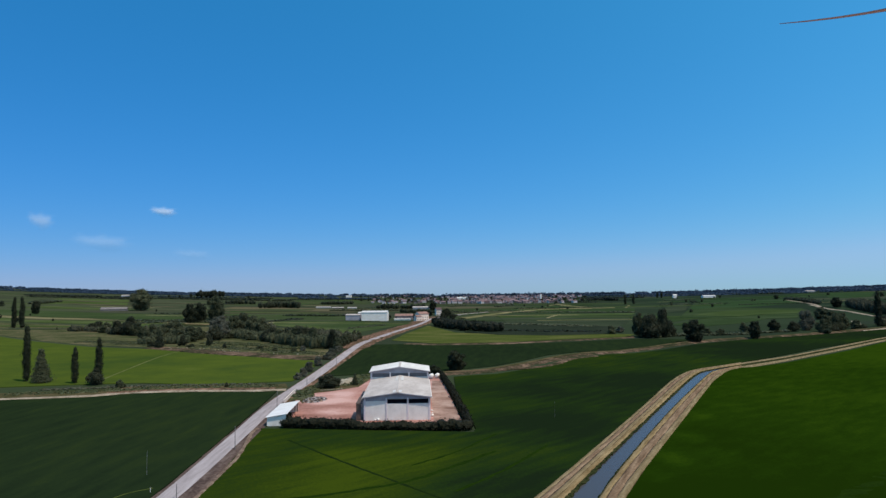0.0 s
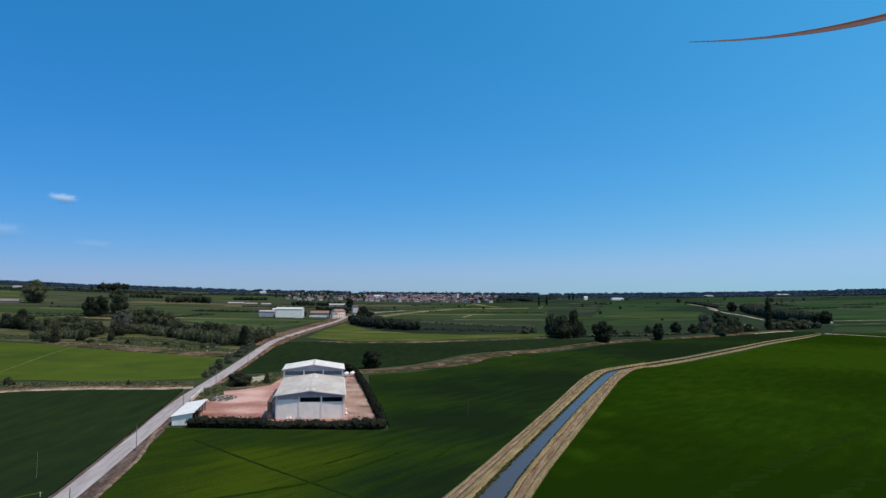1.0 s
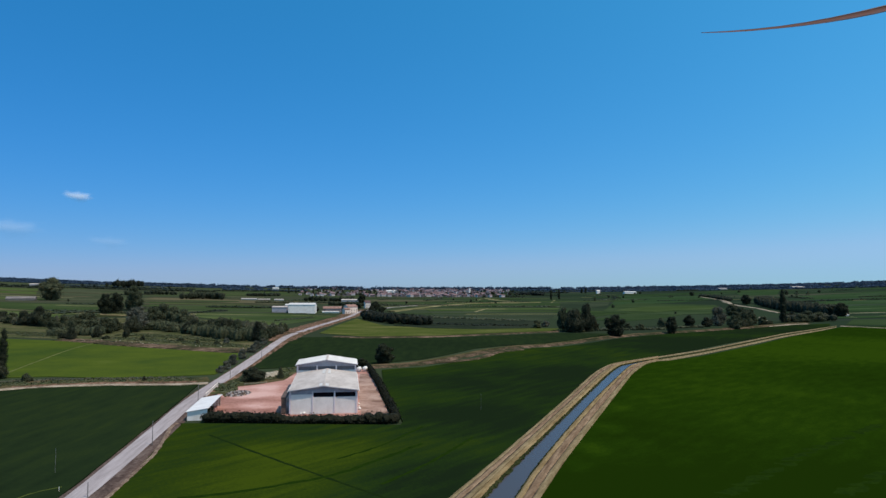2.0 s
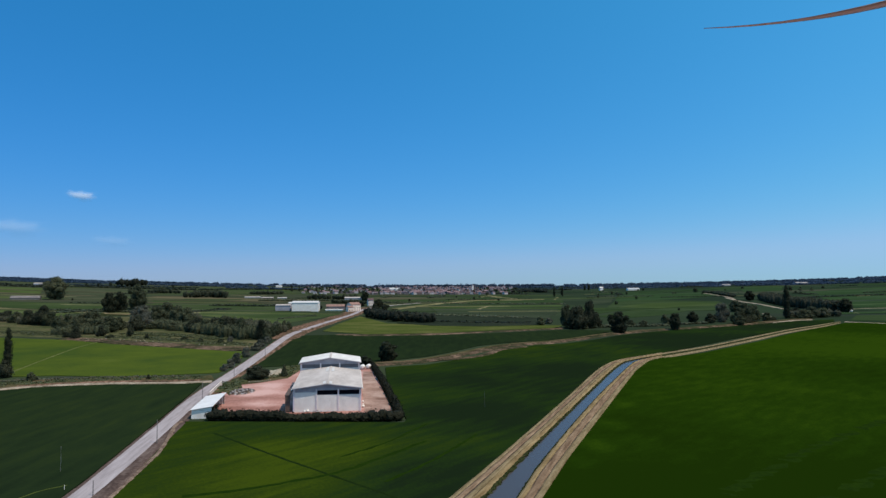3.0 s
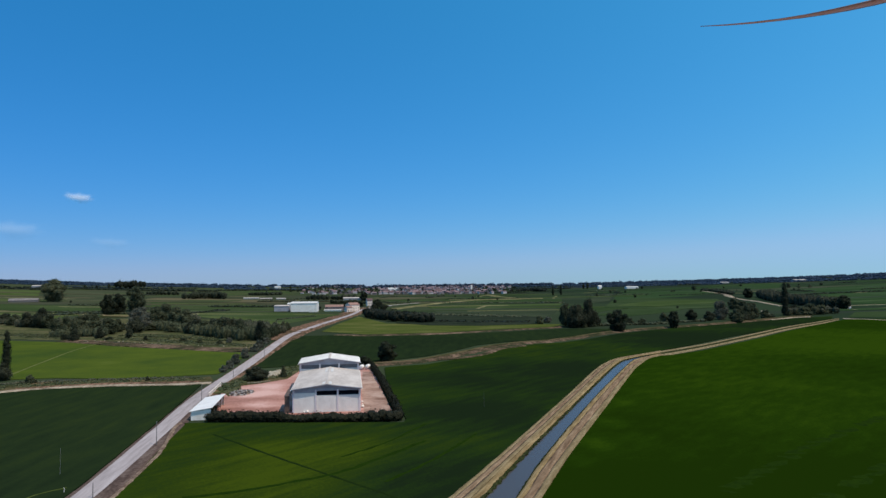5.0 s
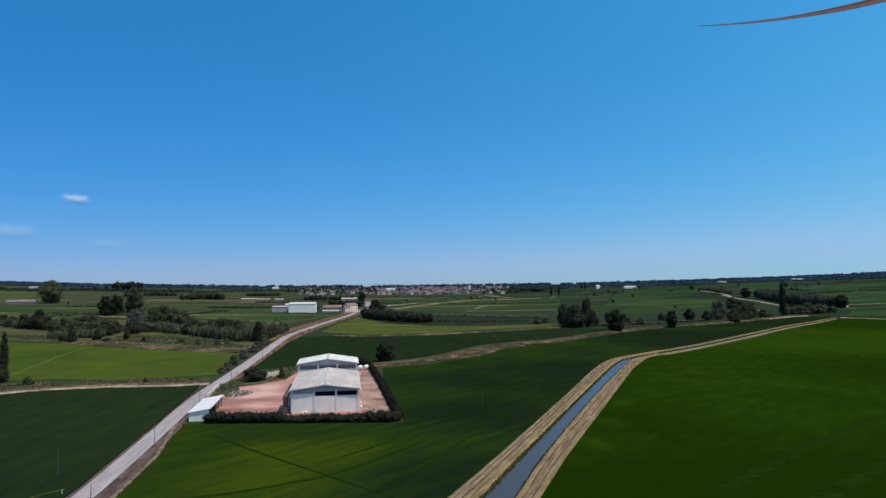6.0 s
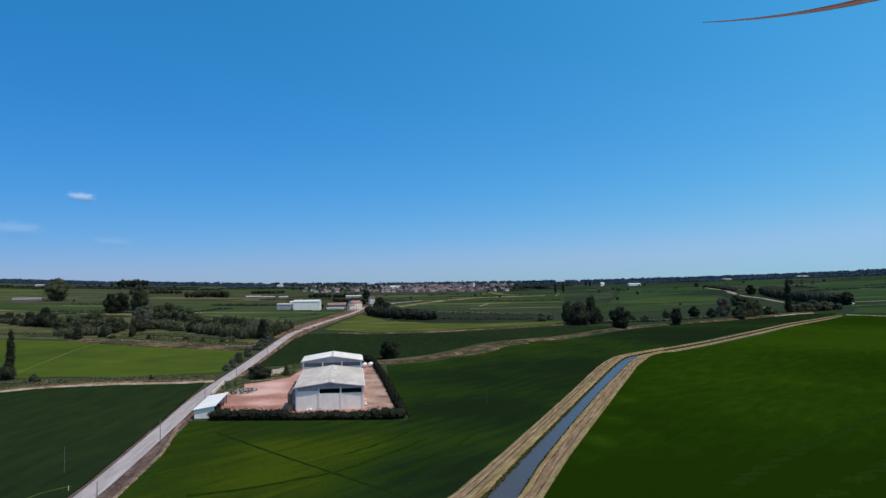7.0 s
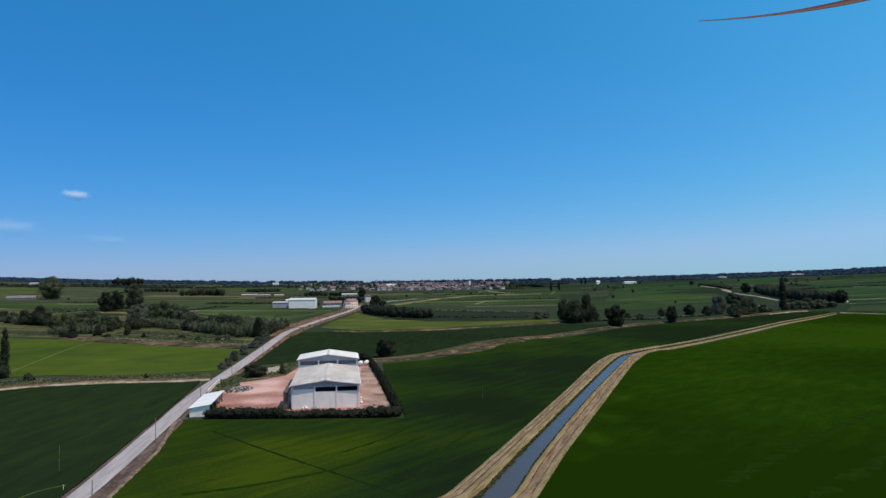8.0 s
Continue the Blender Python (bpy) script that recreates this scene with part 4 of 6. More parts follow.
def warehouse(at, w, d, eave, ridge, bays, openings, label, overhang=0.9, pane=None, sheets=None):
    """A gabled concrete hall: side walls, gable fronts with bays, sheet roof with a ridge strip."""
    ob = thing("warehouse", label, "warehouse", at=at)
    half = w / 2
    for y0, y1 in ((0.0, 0.3), (d - 0.3, d)):
        bm = bmesh.new()
        step = w / bays
        for i in range(bays):
            x0, x1 = -half + i * step, -half + (i + 1) * step
            holes = openings if y0 == 0.0 else ()
            box(bm, x0, x1, y0 + 0.12, y1, 0, eave - 2.15)
            box(bm, x0, x1, y0 + 0.12, y1, eave - 0.75 if i in holes else eave - 2.15, eave - 0.3)
            for x in (x0, x1 - 0.2):
                box(bm, x, x + 0.2, y0 + 0.12, y1, eave - 2.15, eave - 0.75)
        lo = [bm.verts.new(p) for p in ((-half, y0, eave - 0.3), (half, y0, eave - 0.3), (half, y0, eave), (0, y0, ridge), (-half, y0, eave))]
        hi = [bm.verts.new((v.co.x, y1, v.co.z)) for v in lo]
        bm.faces.new(lo)
        bm.faces.new(hi[::-1])
        for i in range(5):
            bm.faces.new((lo[i], hi[i], hi[(i + 1) % 5], lo[(i + 1) % 5]))
        bmesh.ops.remove_doubles(bm, verts=bm.verts[:], dist=0.005)
        part("gable_wall", bm, WALL_GREY, ob, "grey concrete gable with framed bays")
    for side in (-1, 1):
        bm = boxes((side * half - 0.15, side * half + 0.15, 0.3, d - 0.3, 0, eave))
        for k in range(int(d // 5) + 1):
            box(bm, side * (half + 0.28) - 0.14, side * (half + 0.28) + 0.14, k * 5 + 0.02, k * 5 + 0.42, 0, eave - 0.05)
        part("side_wall", bm, WALL, ob)
    step = w / bays
    for i in range(bays):
        x0, x1 = -half + i * step, -half + (i + 1) * step
        top = eave - 2.25 if i in openings else eave - 1.3
        bm = corrugated(x0 + 0.24, x1 - 0.24, 0.12, top, 0.02, 4)
        part("door", bm, DOOR_PAINT, ob, "pale painted sliding metal door")
        # without a pane, a near-black panel paints the shaded interior
        if i in openings:
            part("opening", boxes((x0 + 0.2, x1 - 0.2, 0.34, 0.40, eave - 2.2, eave - 0.7)), pane or DARK, ob, "dusty glazed strip above the doors" if pane else "near-black panel painted as the shade inside the open strip")
    for i in range(bays + 1):
        x = -half + i * step
        part("pillar", boxes((x - 0.25, x + 0.25, -0.14, 0.16, 0, eave - 0.35)), WALL, ob)
    part("beam", boxes((-half - 0.1, half + 0.1, -0.10, 0.08, eave - 0.72, eave - 0.30)), WALL_GREY, ob)
    slope = (ridge - eave) / half
    for side in (-1, 1):
        bm = bmesh.new()
        n = 60
        y0, y1 = -overhang, d + 0.4
        rows = []
        for k in range(n + 1):
            y = y0 + (y1 - y0) * k / n
            lift = 0.05 * (k % 2)
            edge = half + 0.75
            rows.append([bm.verts.new((side * 0.12, y, ridge + 0.12 + lift)), bm.verts.new((side * edge, y, ridge + 0.12 - slope * edge + lift)), bm.verts.new((side * edge, y, ridge - 0.06 - slope * edge)), bm.verts.new((side * 0.12, y, ridge - 0.06))])
        for a, b in zip(rows, rows[1:]):
            for j in range(4):
                bm.faces.new((a[j], a[(j + 1) % 4], b[(j + 1) % 4], b[j]))
        bm.faces.new(rows[0])
        bm.faces.new(rows[-1][::-1])
        bmesh.ops.recalc_face_normals(bm, faces=bm.faces[:])
        part("roof_slope", bm, sheets or ROOF, ob, "pale corrugated sheets" if sheets else "weathered corrugated fibre-cement sheets")
        part("gutter", boxes((side * (half + 0.86) - 0.1, side * (half + 0.86) + 0.1, -overhang, d + 0.4, eave - 0.42, eave - 0.22)), TIN, ob)
    bm = bmesh.new()
    for x0, x1 in ((-0.45, 0.0), (0.0, 0.45)):
        vs = [bm.verts.new(p) for p in ((x0, -overhang - 0.05, ridge + 0.24 - abs(x0) * 0.2), (x1, -overhang - 0.05, ridge + 0.24 - abs(x1) * 0.2), (x1, d + 0.45, ridge + 0.24 - abs(x1) * 0.2), (x0, d + 0.45, ridge + 0.24 - abs(x0) * 0.2))]
        bm.faces.new(vs)
    part("ridge_cap", bm, ROOF, ob)
    for y0, y1 in ((-0.6, 4.5), (d - 13.0, d - 1.0)) if d > 30 else ():
        for side in (-1, 1):
            bm = bmesh.new()
            vs = [bm.verts.new((side * x, y, ridge + 0.235 - slope * x + dz)) for dz in (0, 0.05) for x, y in ((0.5, y0), (1.5, y0), (1.5, y1), (0.5, y1))]
            for f in ((0, 1, 2, 3), (4, 5, 6, 7), (0, 1, 5, 4), (1, 2, 6, 5), (2, 3, 7, 6), (3, 0, 4, 7)):
                bm.faces.new([vs[i] for i in f])
            bmesh.ops.recalc_face_normals(bm, faces=bm.faces[:])
            part("skylight", bm, SKYLIGHT, ob, "pale translucent ridge sheet")
    part("fascia", fascia(half + 0.8, eave - 0.02, ridge + 0.02, -overhang - 0.06), WALL_GREY, ob)
    return ob


def fascia(half, eave, ridge, y):
    bm = bmesh.new()
    for side in (-1, 1):
        a = [bm.verts.new(p) for p in ((0, y, ridge + 0.12), (side * half, y, eave + 0.06), (side * half, y, eave - 0.22), (0, y, ridge - 0.16))]
        b = [bm.verts.new((v.co.x, y + 0.08, v.co.z)) for v in a]
        bm.faces.new(a)
        bm.faces.new(b[::-1])
        for i in range(4):
            bm.faces.new((a[i], a[(i + 1) % 4], b[(i + 1) % 4], b[i]))
    bmesh.ops.recalc_face_normals(bm, faces=bm.faces[:])
    return bm


HALL = pose(-36.6, 212.8, 0.05, 0, 0, 8.0)
front_hall = warehouse(HALL, 20.8, 41.8, 7.6, 8.95, 3, (1, 2), "pale concrete warehouse with grey sheet roof and three wide doors")
rear_hall = warehouse(HALL @ pose(-0.3, 42.8, 0), 21.8, 17.0, 10.6, 12.3, 3, (0, 1, 2), "taller pale warehouse standing behind the first one", pane=GLAZING, sheets=PALE_ROOF)

# ---- yard ----
field("yard", [(-70.2, 204.7), (-78.8, 237.7), (-84.4, 254.8), (-84.5, 274.1), (-77.1, 285.8), (-67.0, 295.0), (-66.1, 321.2), (-40.0, 322.0), (-33.5, 318.0), (-28.5, 290.0), (-14.5, 206.0), (-70.0, 204.0)], 0.16, YARD, "pinkish gravel yard around the warehouses", "yard")
tagged(part("weedy_grass", ribbon([(-80.8, 249.6), (-85.2, 268.3), (-83.7, 283.2), (-76.0, 290.7), (-71.7, 309.9), (-71.7, 328.0)], [(-5.5, 0.0), (-4.5, 0.28), (0, 0.34), (4.0, 0.28), (5.5, 0.05)], step=3.0, ragged=1.0, seed=44), SCRUB_FIELD), "weedy green grass along the edge of the yard", "grass", kind="structure")
tagged(part("apron", slab([(-24.5, 212.0), (-15.8, 211.0), (-19.5, 236.0), (-26.0, 270.0), (-32.5, 305.0), (-36.0, 305.0), (-31.0, 258.0)], 0.2), PAVED), "stained concrete apron beside the warehouse", "apron", kind="structure")


def hedge(line, height, width, seed, label, low=None):
    rnd = random.Random(seed)
    pts = smooth_line(line, 1.7)
    lobes = []
    for q in pts:
        h = height * rnd.uniform(0.82, 1.12) * (0.78 if low and low[0] < q.x < low[1] else 1.0)
        lobes.append((q.x + rnd.uniform(-0.3, 0.3), q.y + rnd.uniform(-0.3, 0.3), h * 0.5, width * rnd.uniform(0.42, 0.6), width * rnd.uniform(0.42, 0.6), h * 0.52))
    me = leaf_cloud("hedge", lobes, 150 * len(lobes), 0.26, seed, LEAF_HEDGE, core=0.8)
    return tagged(new("hedge", me), label, "hedge")


hedge([(-69.0, 200.6), (-55.0, 198.9), (-41.0, 198.4), (-28.0, 198.4), (-13.5, 199.6)], 3.5, 5.0, 201, "tall dense dark green hedge in front of the warehouse", (-47.0, -21.0))
hedge([(-12.6, 202.6), (-14.6, 216.0), (-18.8, 240.0), (-24.0, 270.0), (-29.6, 300.0), (-34.0, 324.0)], 3.0, 2.6, 202, "dark green hedge along the side of the yard")


# ---- distance: first woods and scrub ----
def wood(name, line, height, width, seed, label, mat=LEAF_DARK, leaves=90, size=0.7, step=5.0, slim=1.3):
    """A belt of trees too dense to tell apart; slim: how upright its clumps are."""
    rnd = random.Random(seed)
    lobes = []
    for q in smooth_line(line, step):
        for k in range(max(2, int(width / step * 1.2))):
            h = height * rnd.uniform(0.65, 1.05)
            x, y = q.x + rnd.uniform(-0.5, 0.5) * width, q.y + rnd.uniform(-0.5, 0.5) * width
            layers = max(1, round(h / (1.7 * slim * step)))
            for n in range(layers):
                r = step * rnd.uniform(0.6, 0.9)
                tall = min(max(h / (layers + 0.6), 0.5), r * slim)
                z = tall * 0.8 + (h - tall * 1.8) * (n + 0.5 * (layers == 1)) / max(1, layers - 1)
                lobes.append((x + rnd.uniform(-0.3, 0.3) * step, y + rnd.uniform(-0.3, 0.3) * step, gz(x, y) + z, r, r, tall))
    low = min(gz(p[0], p[1]) for p in lobes)
    me = leaf_cloud(name, [(a, b, c - low + 0.02, d, e, g) for a, b, c, d, e, g in lobes], leaves * len(lobes), size, seed, mat, core=0.85)
    ob = new(name, me)
    ob.location.z = low
    return tagged(ob, label, "trees", kind="stuff")


wood("woodland", [(-86.0, 786.0), (-62.0, 716.0), (-40.0, 684.0), (-17.0, 660.0)], 13.0, 18.0, 301, "dense dark wood beside the country road", LEAF_BLACK)

def belt(line, height, seed, step=22.0, width=20.0, mat=None, label="distant dark tree belt"):
    """A far line of trees: coarse clumps with an uneven top."""
    return wood("tree_belt", line, height, width, seed, label, mat or HAZED_LEAF, leaves=16, size=step * 0.16, step=step)


wood("woodland", [(612.0, 1240.0), (550.0, 1075.0), (518.0, 970.0), (502.0, 885.0), (496.0, 815.0)], 17.0, 24.0, 310, mat=LEAF_WOOD, leaves=150, size=0.55, step=3.8, slim=2.2, label="long dull green wood beside a far lane")
belt([(728.1, 1819.8), (700.0, 1660.6), (625.0, 1411.4)], 8.0, 311, step=8.0, width=10.0, mat=LEAF_DARK, label="dark hedge of trees along a far lane")
belt([(-1215.0, 2490.0), (-1185.0, 2515.0), (-1157.0, 2540.0)], 44.0, 312, step=15.0, width=50.0, mat=LEAF_BLACK, label="dark wood rising above the far plain")
belt([(-553.3, 1450.4), (-533.1, 1498.7), (-480.5, 1463.9)], 19.0, 313, step=8.0, width=24.0, mat=LEAF_DARK, label="dark tree belt between fields")
belt([(-282.7, 1467.7), (-231.3, 1461.4), (-199.2, 1455.9)], 13.0, 314, step=9.0, width=20.0, mat=LEAF_DARK, label="dark tree belt behind the farm")
belt([(278.1, 2300.4), (326.7, 2365.8), (345.6, 2213.7)], 14.0, 315, step=16.0, width=30.0, mat=LEAF_BLACK, label="dark wood beside the village")
belt([(-769.7, 1743.1), (-733.2, 1763.2), (-710.4, 1774.4)], 13.0, 316, step=9.0, width=14.0, mat=LEAF_DARK)
belt([(-526.3, 1833.5), (-488.5, 1839.3), (-466.8, 1912.1)], 11.0, 317, step=9.0, width=14.0, mat=LEAF_DARK)
belt([(-3.3, 803.7), (43.0, 767.8), (92.7, 744.5)], 2.2, 318, step=7.0, width=10.0, mat=LEAF_MID, label="low scrubby hedge across the fields")
belt([(-5.7, 672.5), (31.0, 656.4), (83.2, 646.5)], 2.0, 319, step=6.0, width=5.0, mat=LEAF_DARK, label="low dark hedge across the fields")
belt([(121.2, 577.2), (147.7, 594.3), (173.7, 604.9), (198.1, 608.3), (258.4, 648.2)], 2.6, 320, step=6.0, width=8.0, mat=LEAF_MID, label="low scrubby hedge along the earth bank")
belt([(384.1, 719.6), (408.3, 724.5), (432.6, 733.0)], 11.0, 321, step=4.0, width=22.0, mat=LEAF_WOOD, label="dull green scrub along the canal")
belt([(-176.6, 723.3), (-164.3, 752.0), (-151.0, 783.5)], 1.6, 323, step=5.0, width=6.0, mat=LEAF_MID, label="low scrubby hedge above the road bank")
belt([(-416.1, 2160.7), (-277.4, 2239.3), (-126.3, 2289.0)], 5.0, 324, step=12.0, width=14.0, mat=LEAF_DARK, label="dark tree line before the village")
belt([(-82.5, 2169.2), (84.9, 2160.7), (251.7, 2011.2)], 4.0, 325, step=12.0, width=14.0, mat=LEAF_DARK, label="dark tree line before the village")
belt([(602.7, 3249.9), (741.3, 3127.7), (860.2, 2980.8)], 6.0, 326, step=14.0, width=16.0, mat=LEAF_DARK, label="dark tree line on the far plain")
belt([(938.2, 2984.2), (1023.5, 2864.0), (1093.5, 2791.3)], 6.0, 327, step=14.0, width=16.0, mat=LEAF_DARK, label="dark tree line on the far plain")
belt([(-1235.4, 1986.2), (-1225.0, 2180.1), (-1158.1, 2308.2)], 4.0, 328, step=12.0, width=12.0, mat=LEAF_DARK, label="dark tree line on the far plain")
belt([(-1046.4, 1359.8), (-1080.0, 1438.7), (-1113.6, 1536.2)], 8.0, 322, step=9.0, width=14.0, mat=LEAF_MID, label="dull green tree belt between meadows")

for k, (line, high, wide) in enumerate((([(-263.4, 599.4), (-221.0, 567.0), (-185.2, 527.2)], 6.5, 12.0), ([(-187.6, 527.6), (-156.0, 494.0), (-132.0, 474.0)], 8.5, 16.0), ([(-198.8, 602.7), (-162.0, 562.0), (-135.0, 532.0)], 8.0, 14.0), ([(-314.4, 712.4), (-289.1, 710.2), (-260.0, 689.7)], 7.0, 16.0), ([(-292.1, 511.4), (-282.9, 520.1), (-266.5, 523.0)], 6.0, 12.0), ([(-350.7, 624.9), (-334.8, 630.3), (-309.3, 606.7)], 7.5, 14.0), ([(-465.9, 667.1), (-433.2, 660.9), (-408.5, 646.9)], 5.0, 10.0), ([(-398.9, 633.5), (-385.1, 633.1), (-372.3, 632.6)], 8.0, 12.0), ([(-306.4, 606.3), (-288.1, 590.0), (-284.0, 602.7)], 4.0, 10.0))):
    wood("thicket", line, high * 1.2, wide * 1.15, 340 + k, "dense dusty green thicket in the rough meadow", LEAF_MID if k in (0, 1, 4) else LEAF_SCRUB, leaves=110, size=0.5, step=3.2, slim=2.1)

for k, (line, high, wide, mat) in enumerate((([(-250.8, 496.3), (-217.1, 482.8), (-175.5, 460.4), (-132.5, 435.6)], 0.7, 16.0, WEEDS), ([(-364.4, 542.0), (-330.2, 531.9), (-288.2, 506.0)], 0.6, 20.0, WEEDS), ([(-245.2, 525.2), (-200.7, 503.9), (-156.6, 474.9)], 1.3, 14.0, WEEDS), ([(-255.8, 470.5), (-205.3, 448.2), (-154.3, 423.8)], 1.0, 5.0, LEAF_SCRUB), ([(-82.6, 254.7), (-85.7, 274.2), (-82.1, 286.2)], 0.8, 7.0, WEEDS), ([(-74.7, 285.6), (-71.3, 302.4), (-70.9, 321.7)], 0.9, 6.0, WEEDS))):
    wood("tall_weeds", line, high, wide, 360 + k, "tall rough weeds in dull green and grey", mat, leaves=26, size=0.4, step=2.6)

tagged(part("pond_bank", ribbon([(-428.0, 822.0), (-404.0, 803.0), (-374.0, 796.0)], [(-3.0, 0.0), (-1.5, 0.9), (1.5, 0.9), (3.0, 0.0)], step=4.0, ragged=1.2, seed=74), SHOULDER), "pale bare earth bank of a small pond", "bank", kind="structure")
# dark pond water, given the reed colours
tagged(part("pond_reeds", slab([(-424.0, 812.0), (-402.0, 797.0), (-374.0, 790.0), (-366.0, 768.0), (-392.0, 762.0), (-418.0, 782.0)], 0.22, base=-0.1), REED), "dark water surface of a small pond", "reeds", kind="structure")

WORDS = {"bush_dark": "dark green thicket bush", "bush_mid": "dull green thicket bush", "bush_grey": "pale grey-green willow bush"}


def scrub(kind, *spots):
    for x, y, h, w in spots:
        wild = x < -135 and y > 500
        spot = (x, y, h * (1.12 if wild else 1.0), w * (1.4 if wild else 1.0))
        plant(kind, spot, WORDS[kind] + " in rough meadow", "bush", "thicket", "bush")


scrub("bush_dark", (-450.5, 682.8, 10.5, 14.1), (-389.3, 626.8, 15.5, 12.9), (-374.4, 619.9, 17.0, 13.9), (-263.5, 475.7, 10.9, 9.8), (-278.2, 490.7, 5.0, 5.9), (-255.4, 496.9, 10.2, 7.7), (-235.0, 498.9, 10.2, 5.6), (-254.9, 554.1, 14.7, 11.4), (-212.8, 477.8, 4.1, 3.7), (-201.4, 540.6, 12.9, 12.1), (-180.4, 526.6, 13.5, 12.7), (-160.2, 502.8, 15.4, 11.8))
scrub("bush_dark", (-127.5, 470.0, 14.7, 12.5), (119.0, 572.0, 23.5, 21.4), (131.0, 580.0, 29.0, 14.0), (137.5, 590.0, 17.0, 14.0), (265.7, 650.1, 12.0, 13.0), (296.3, 639.9, 9.3, 12.1), (-89.6, 895.1, 13.0, 13.9), (-77.8, 892.6, 10.7, 10.8))
scrub("bush_mid", (-243.6, 486.2, 2.9, 6.7), (-181.3, 465.3, 3.6, 5.6), (-164.2, 450.9, 3.5, 5.4), (-148.7, 445.2, 3.4, 4.6), (-226.1, 555.7, 7.1, 8.6), (-254.1, 578.3, 5.9, 10.0), (-416.9, 647.0, 10.5, 11.1), (-362.4, 613.2, 13.1, 11.6), (-331.4, 571.5, 10.2, 9.8), (-308.0, 544.9, 14.0, 10.3), (-285.9, 525.7, 15.7, 12.7), (-291.7, 553.8, 17.0, 17.2))
scrub("bush_mid", (-270.3, 539.5, 12.4, 12.1), (-274.9, 563.0, 11.5, 9.7), (-262.7, 613.2, 18.3, 15.8), (-264.1, 635.5, 20.1, 16.4), (-244.1, 610.1, 18.2, 15.8), (-226.2, 586.8, 17.0, 14.1), (-189.0, 527.8, 10.8, 10.9), (-168.0, 509.2, 14.3, 13.1), (-147.5, 486.7, 15.4, 12.2), (-122.0, 461.7, 10.5, 8.5), (-127.0, 493.4, 8.8, 7.6), (93.0, 619.6, 9.0, 9.6))
scrub("bush_mid", (112.0, 586.4, 22.0, 15.1), (142.1, 602.9, 9.3, 9.3), (173.7, 604.9, 6.7, 9.4), (184.5, 602.9, 6.2, 9.3), (210.6, 614.1, 8.4, 7.4), (279.4, 618.0, 10.0, 13.0), (290.0, 642.0, 17.0, 16.0), (303.0, 648.0, 20.0, 17.0), (316.0, 664.0, 18.0, 15.0), (334.1, 677.0, 9.5, 12.0), (345.0, 684.0, 4.5, 8.0), (378.5, 847.7, 15.2, 19.0), (366.8, 794.4, 15.0, 15.0), (-116.5, 427.2, 4.7, 7.4))
scrub("bush_grey", (-319.8, 704.2, 16.3, 17.0), (-288.0, 628.0, 17.0, 13.0), (-258.9, 579.0, 14.8, 10.0), (-104.4, 338.0, 5.5, 5.5), (-101.2, 308.9, 3.9, 4.3), (-102.4, 320.7, 4.3, 4.9), (-106.2, 342.1, 4.6, 5.3), (-107.6, 364.5, 5.5, 6.2), (-111.6, 399.5, 5.4, 6.9), (-115.0, 420.6, 5.1, 6.6), (-117.5, 445.4, 4.5, 6.1), (-144.6, 452.5, 5.0, 4.7))
scrub("bush_mid", (-130.0, 548.0, 10.0, 7.0), (-129.0, 521.0, 9.0, 7.0), (-128.0, 507.0, 9.0, 8.0), (-131.0, 566.0, 8.0, 8.0))
scrub("bush_grey", (104.7, 642.4, 7.1, 8.8), (284.0, 667.5, 19.5, 18.0))
scrub("bush_mid", (389.0, 706.0, 11.0, 17.0), (403.3, 718.7, 13.0, 20.0), (418.3, 723.0, 11.8, 18.0), (377.0, 712.0, 6.0, 10.0), (223.3, 660.0, 9.0, 9.0))
for spot in [(197.5, 557.0, 14.0, 10.0), (245.0, 642.0, 11.5, 10.5), (385.8, 861.2, 14.0, 14.0), (490.1, 798.5, 16.4, 15.1), (488.7, 814.5, 12.6, 12.6), (561.7, 1199.0, 17.5, 18.6), (394.1, 732.6, 10.0, 13.9)]:
    plant("round_dark", spot, "dark broadleaf tree along the far field edge", group="trees along the field edge")
plant("bush_dark", (-124.6, 281.7, 2.4, 1.9), "small dark bush on the track verge", "bush", name="bush")
for spot in [(286.0, 1668.0, 24.3, 7.2), (313.4, 1707.7, 24.9, 7.3), (564.0, 2586.8, 20.0, 11.1), (574.1, 2562.5, 22.0, 11.0)]:
    plant("column", spot, "slim dark far poplar", group="slim far poplars")
for spot in [(716.4, 1854.2, 14.3, 16.0), (617.5, 1750.4, 7.5, 9.0), (472.2, 1822.2, 7.8, 7.8), (500.4, 1777.9, 7.6, 7.7), (-771.5, 1814.0, 14.0, 7.8), (-1018.5, 2500.7, 15.0, 10.8), (-1301.3, 2415.5, 12.4, 10.4), (-1229.4, 2361.3, 14.2, 10.2), (-1159.2, 2306.4, 19.8, 11.9), (-166.2, 1409.0, 22.9, 15.8), (-264.7, 1386.6, 14.3, 8.4), (322.1, 893.1, 3.8, 3.8), (1017.5, 2222.4, 7.6, 11.5), (978.5, 1736.5, 10.4, 12.0), (1110.0, 1911.1, 8.2, 9.9), (944.9, 1729.7, 13.4, 11.9), (939.6, 1770.1, 13.7, 13.7)]:
    plant("far", spot, "lone dark tree on the far plain", group="lone far trees")

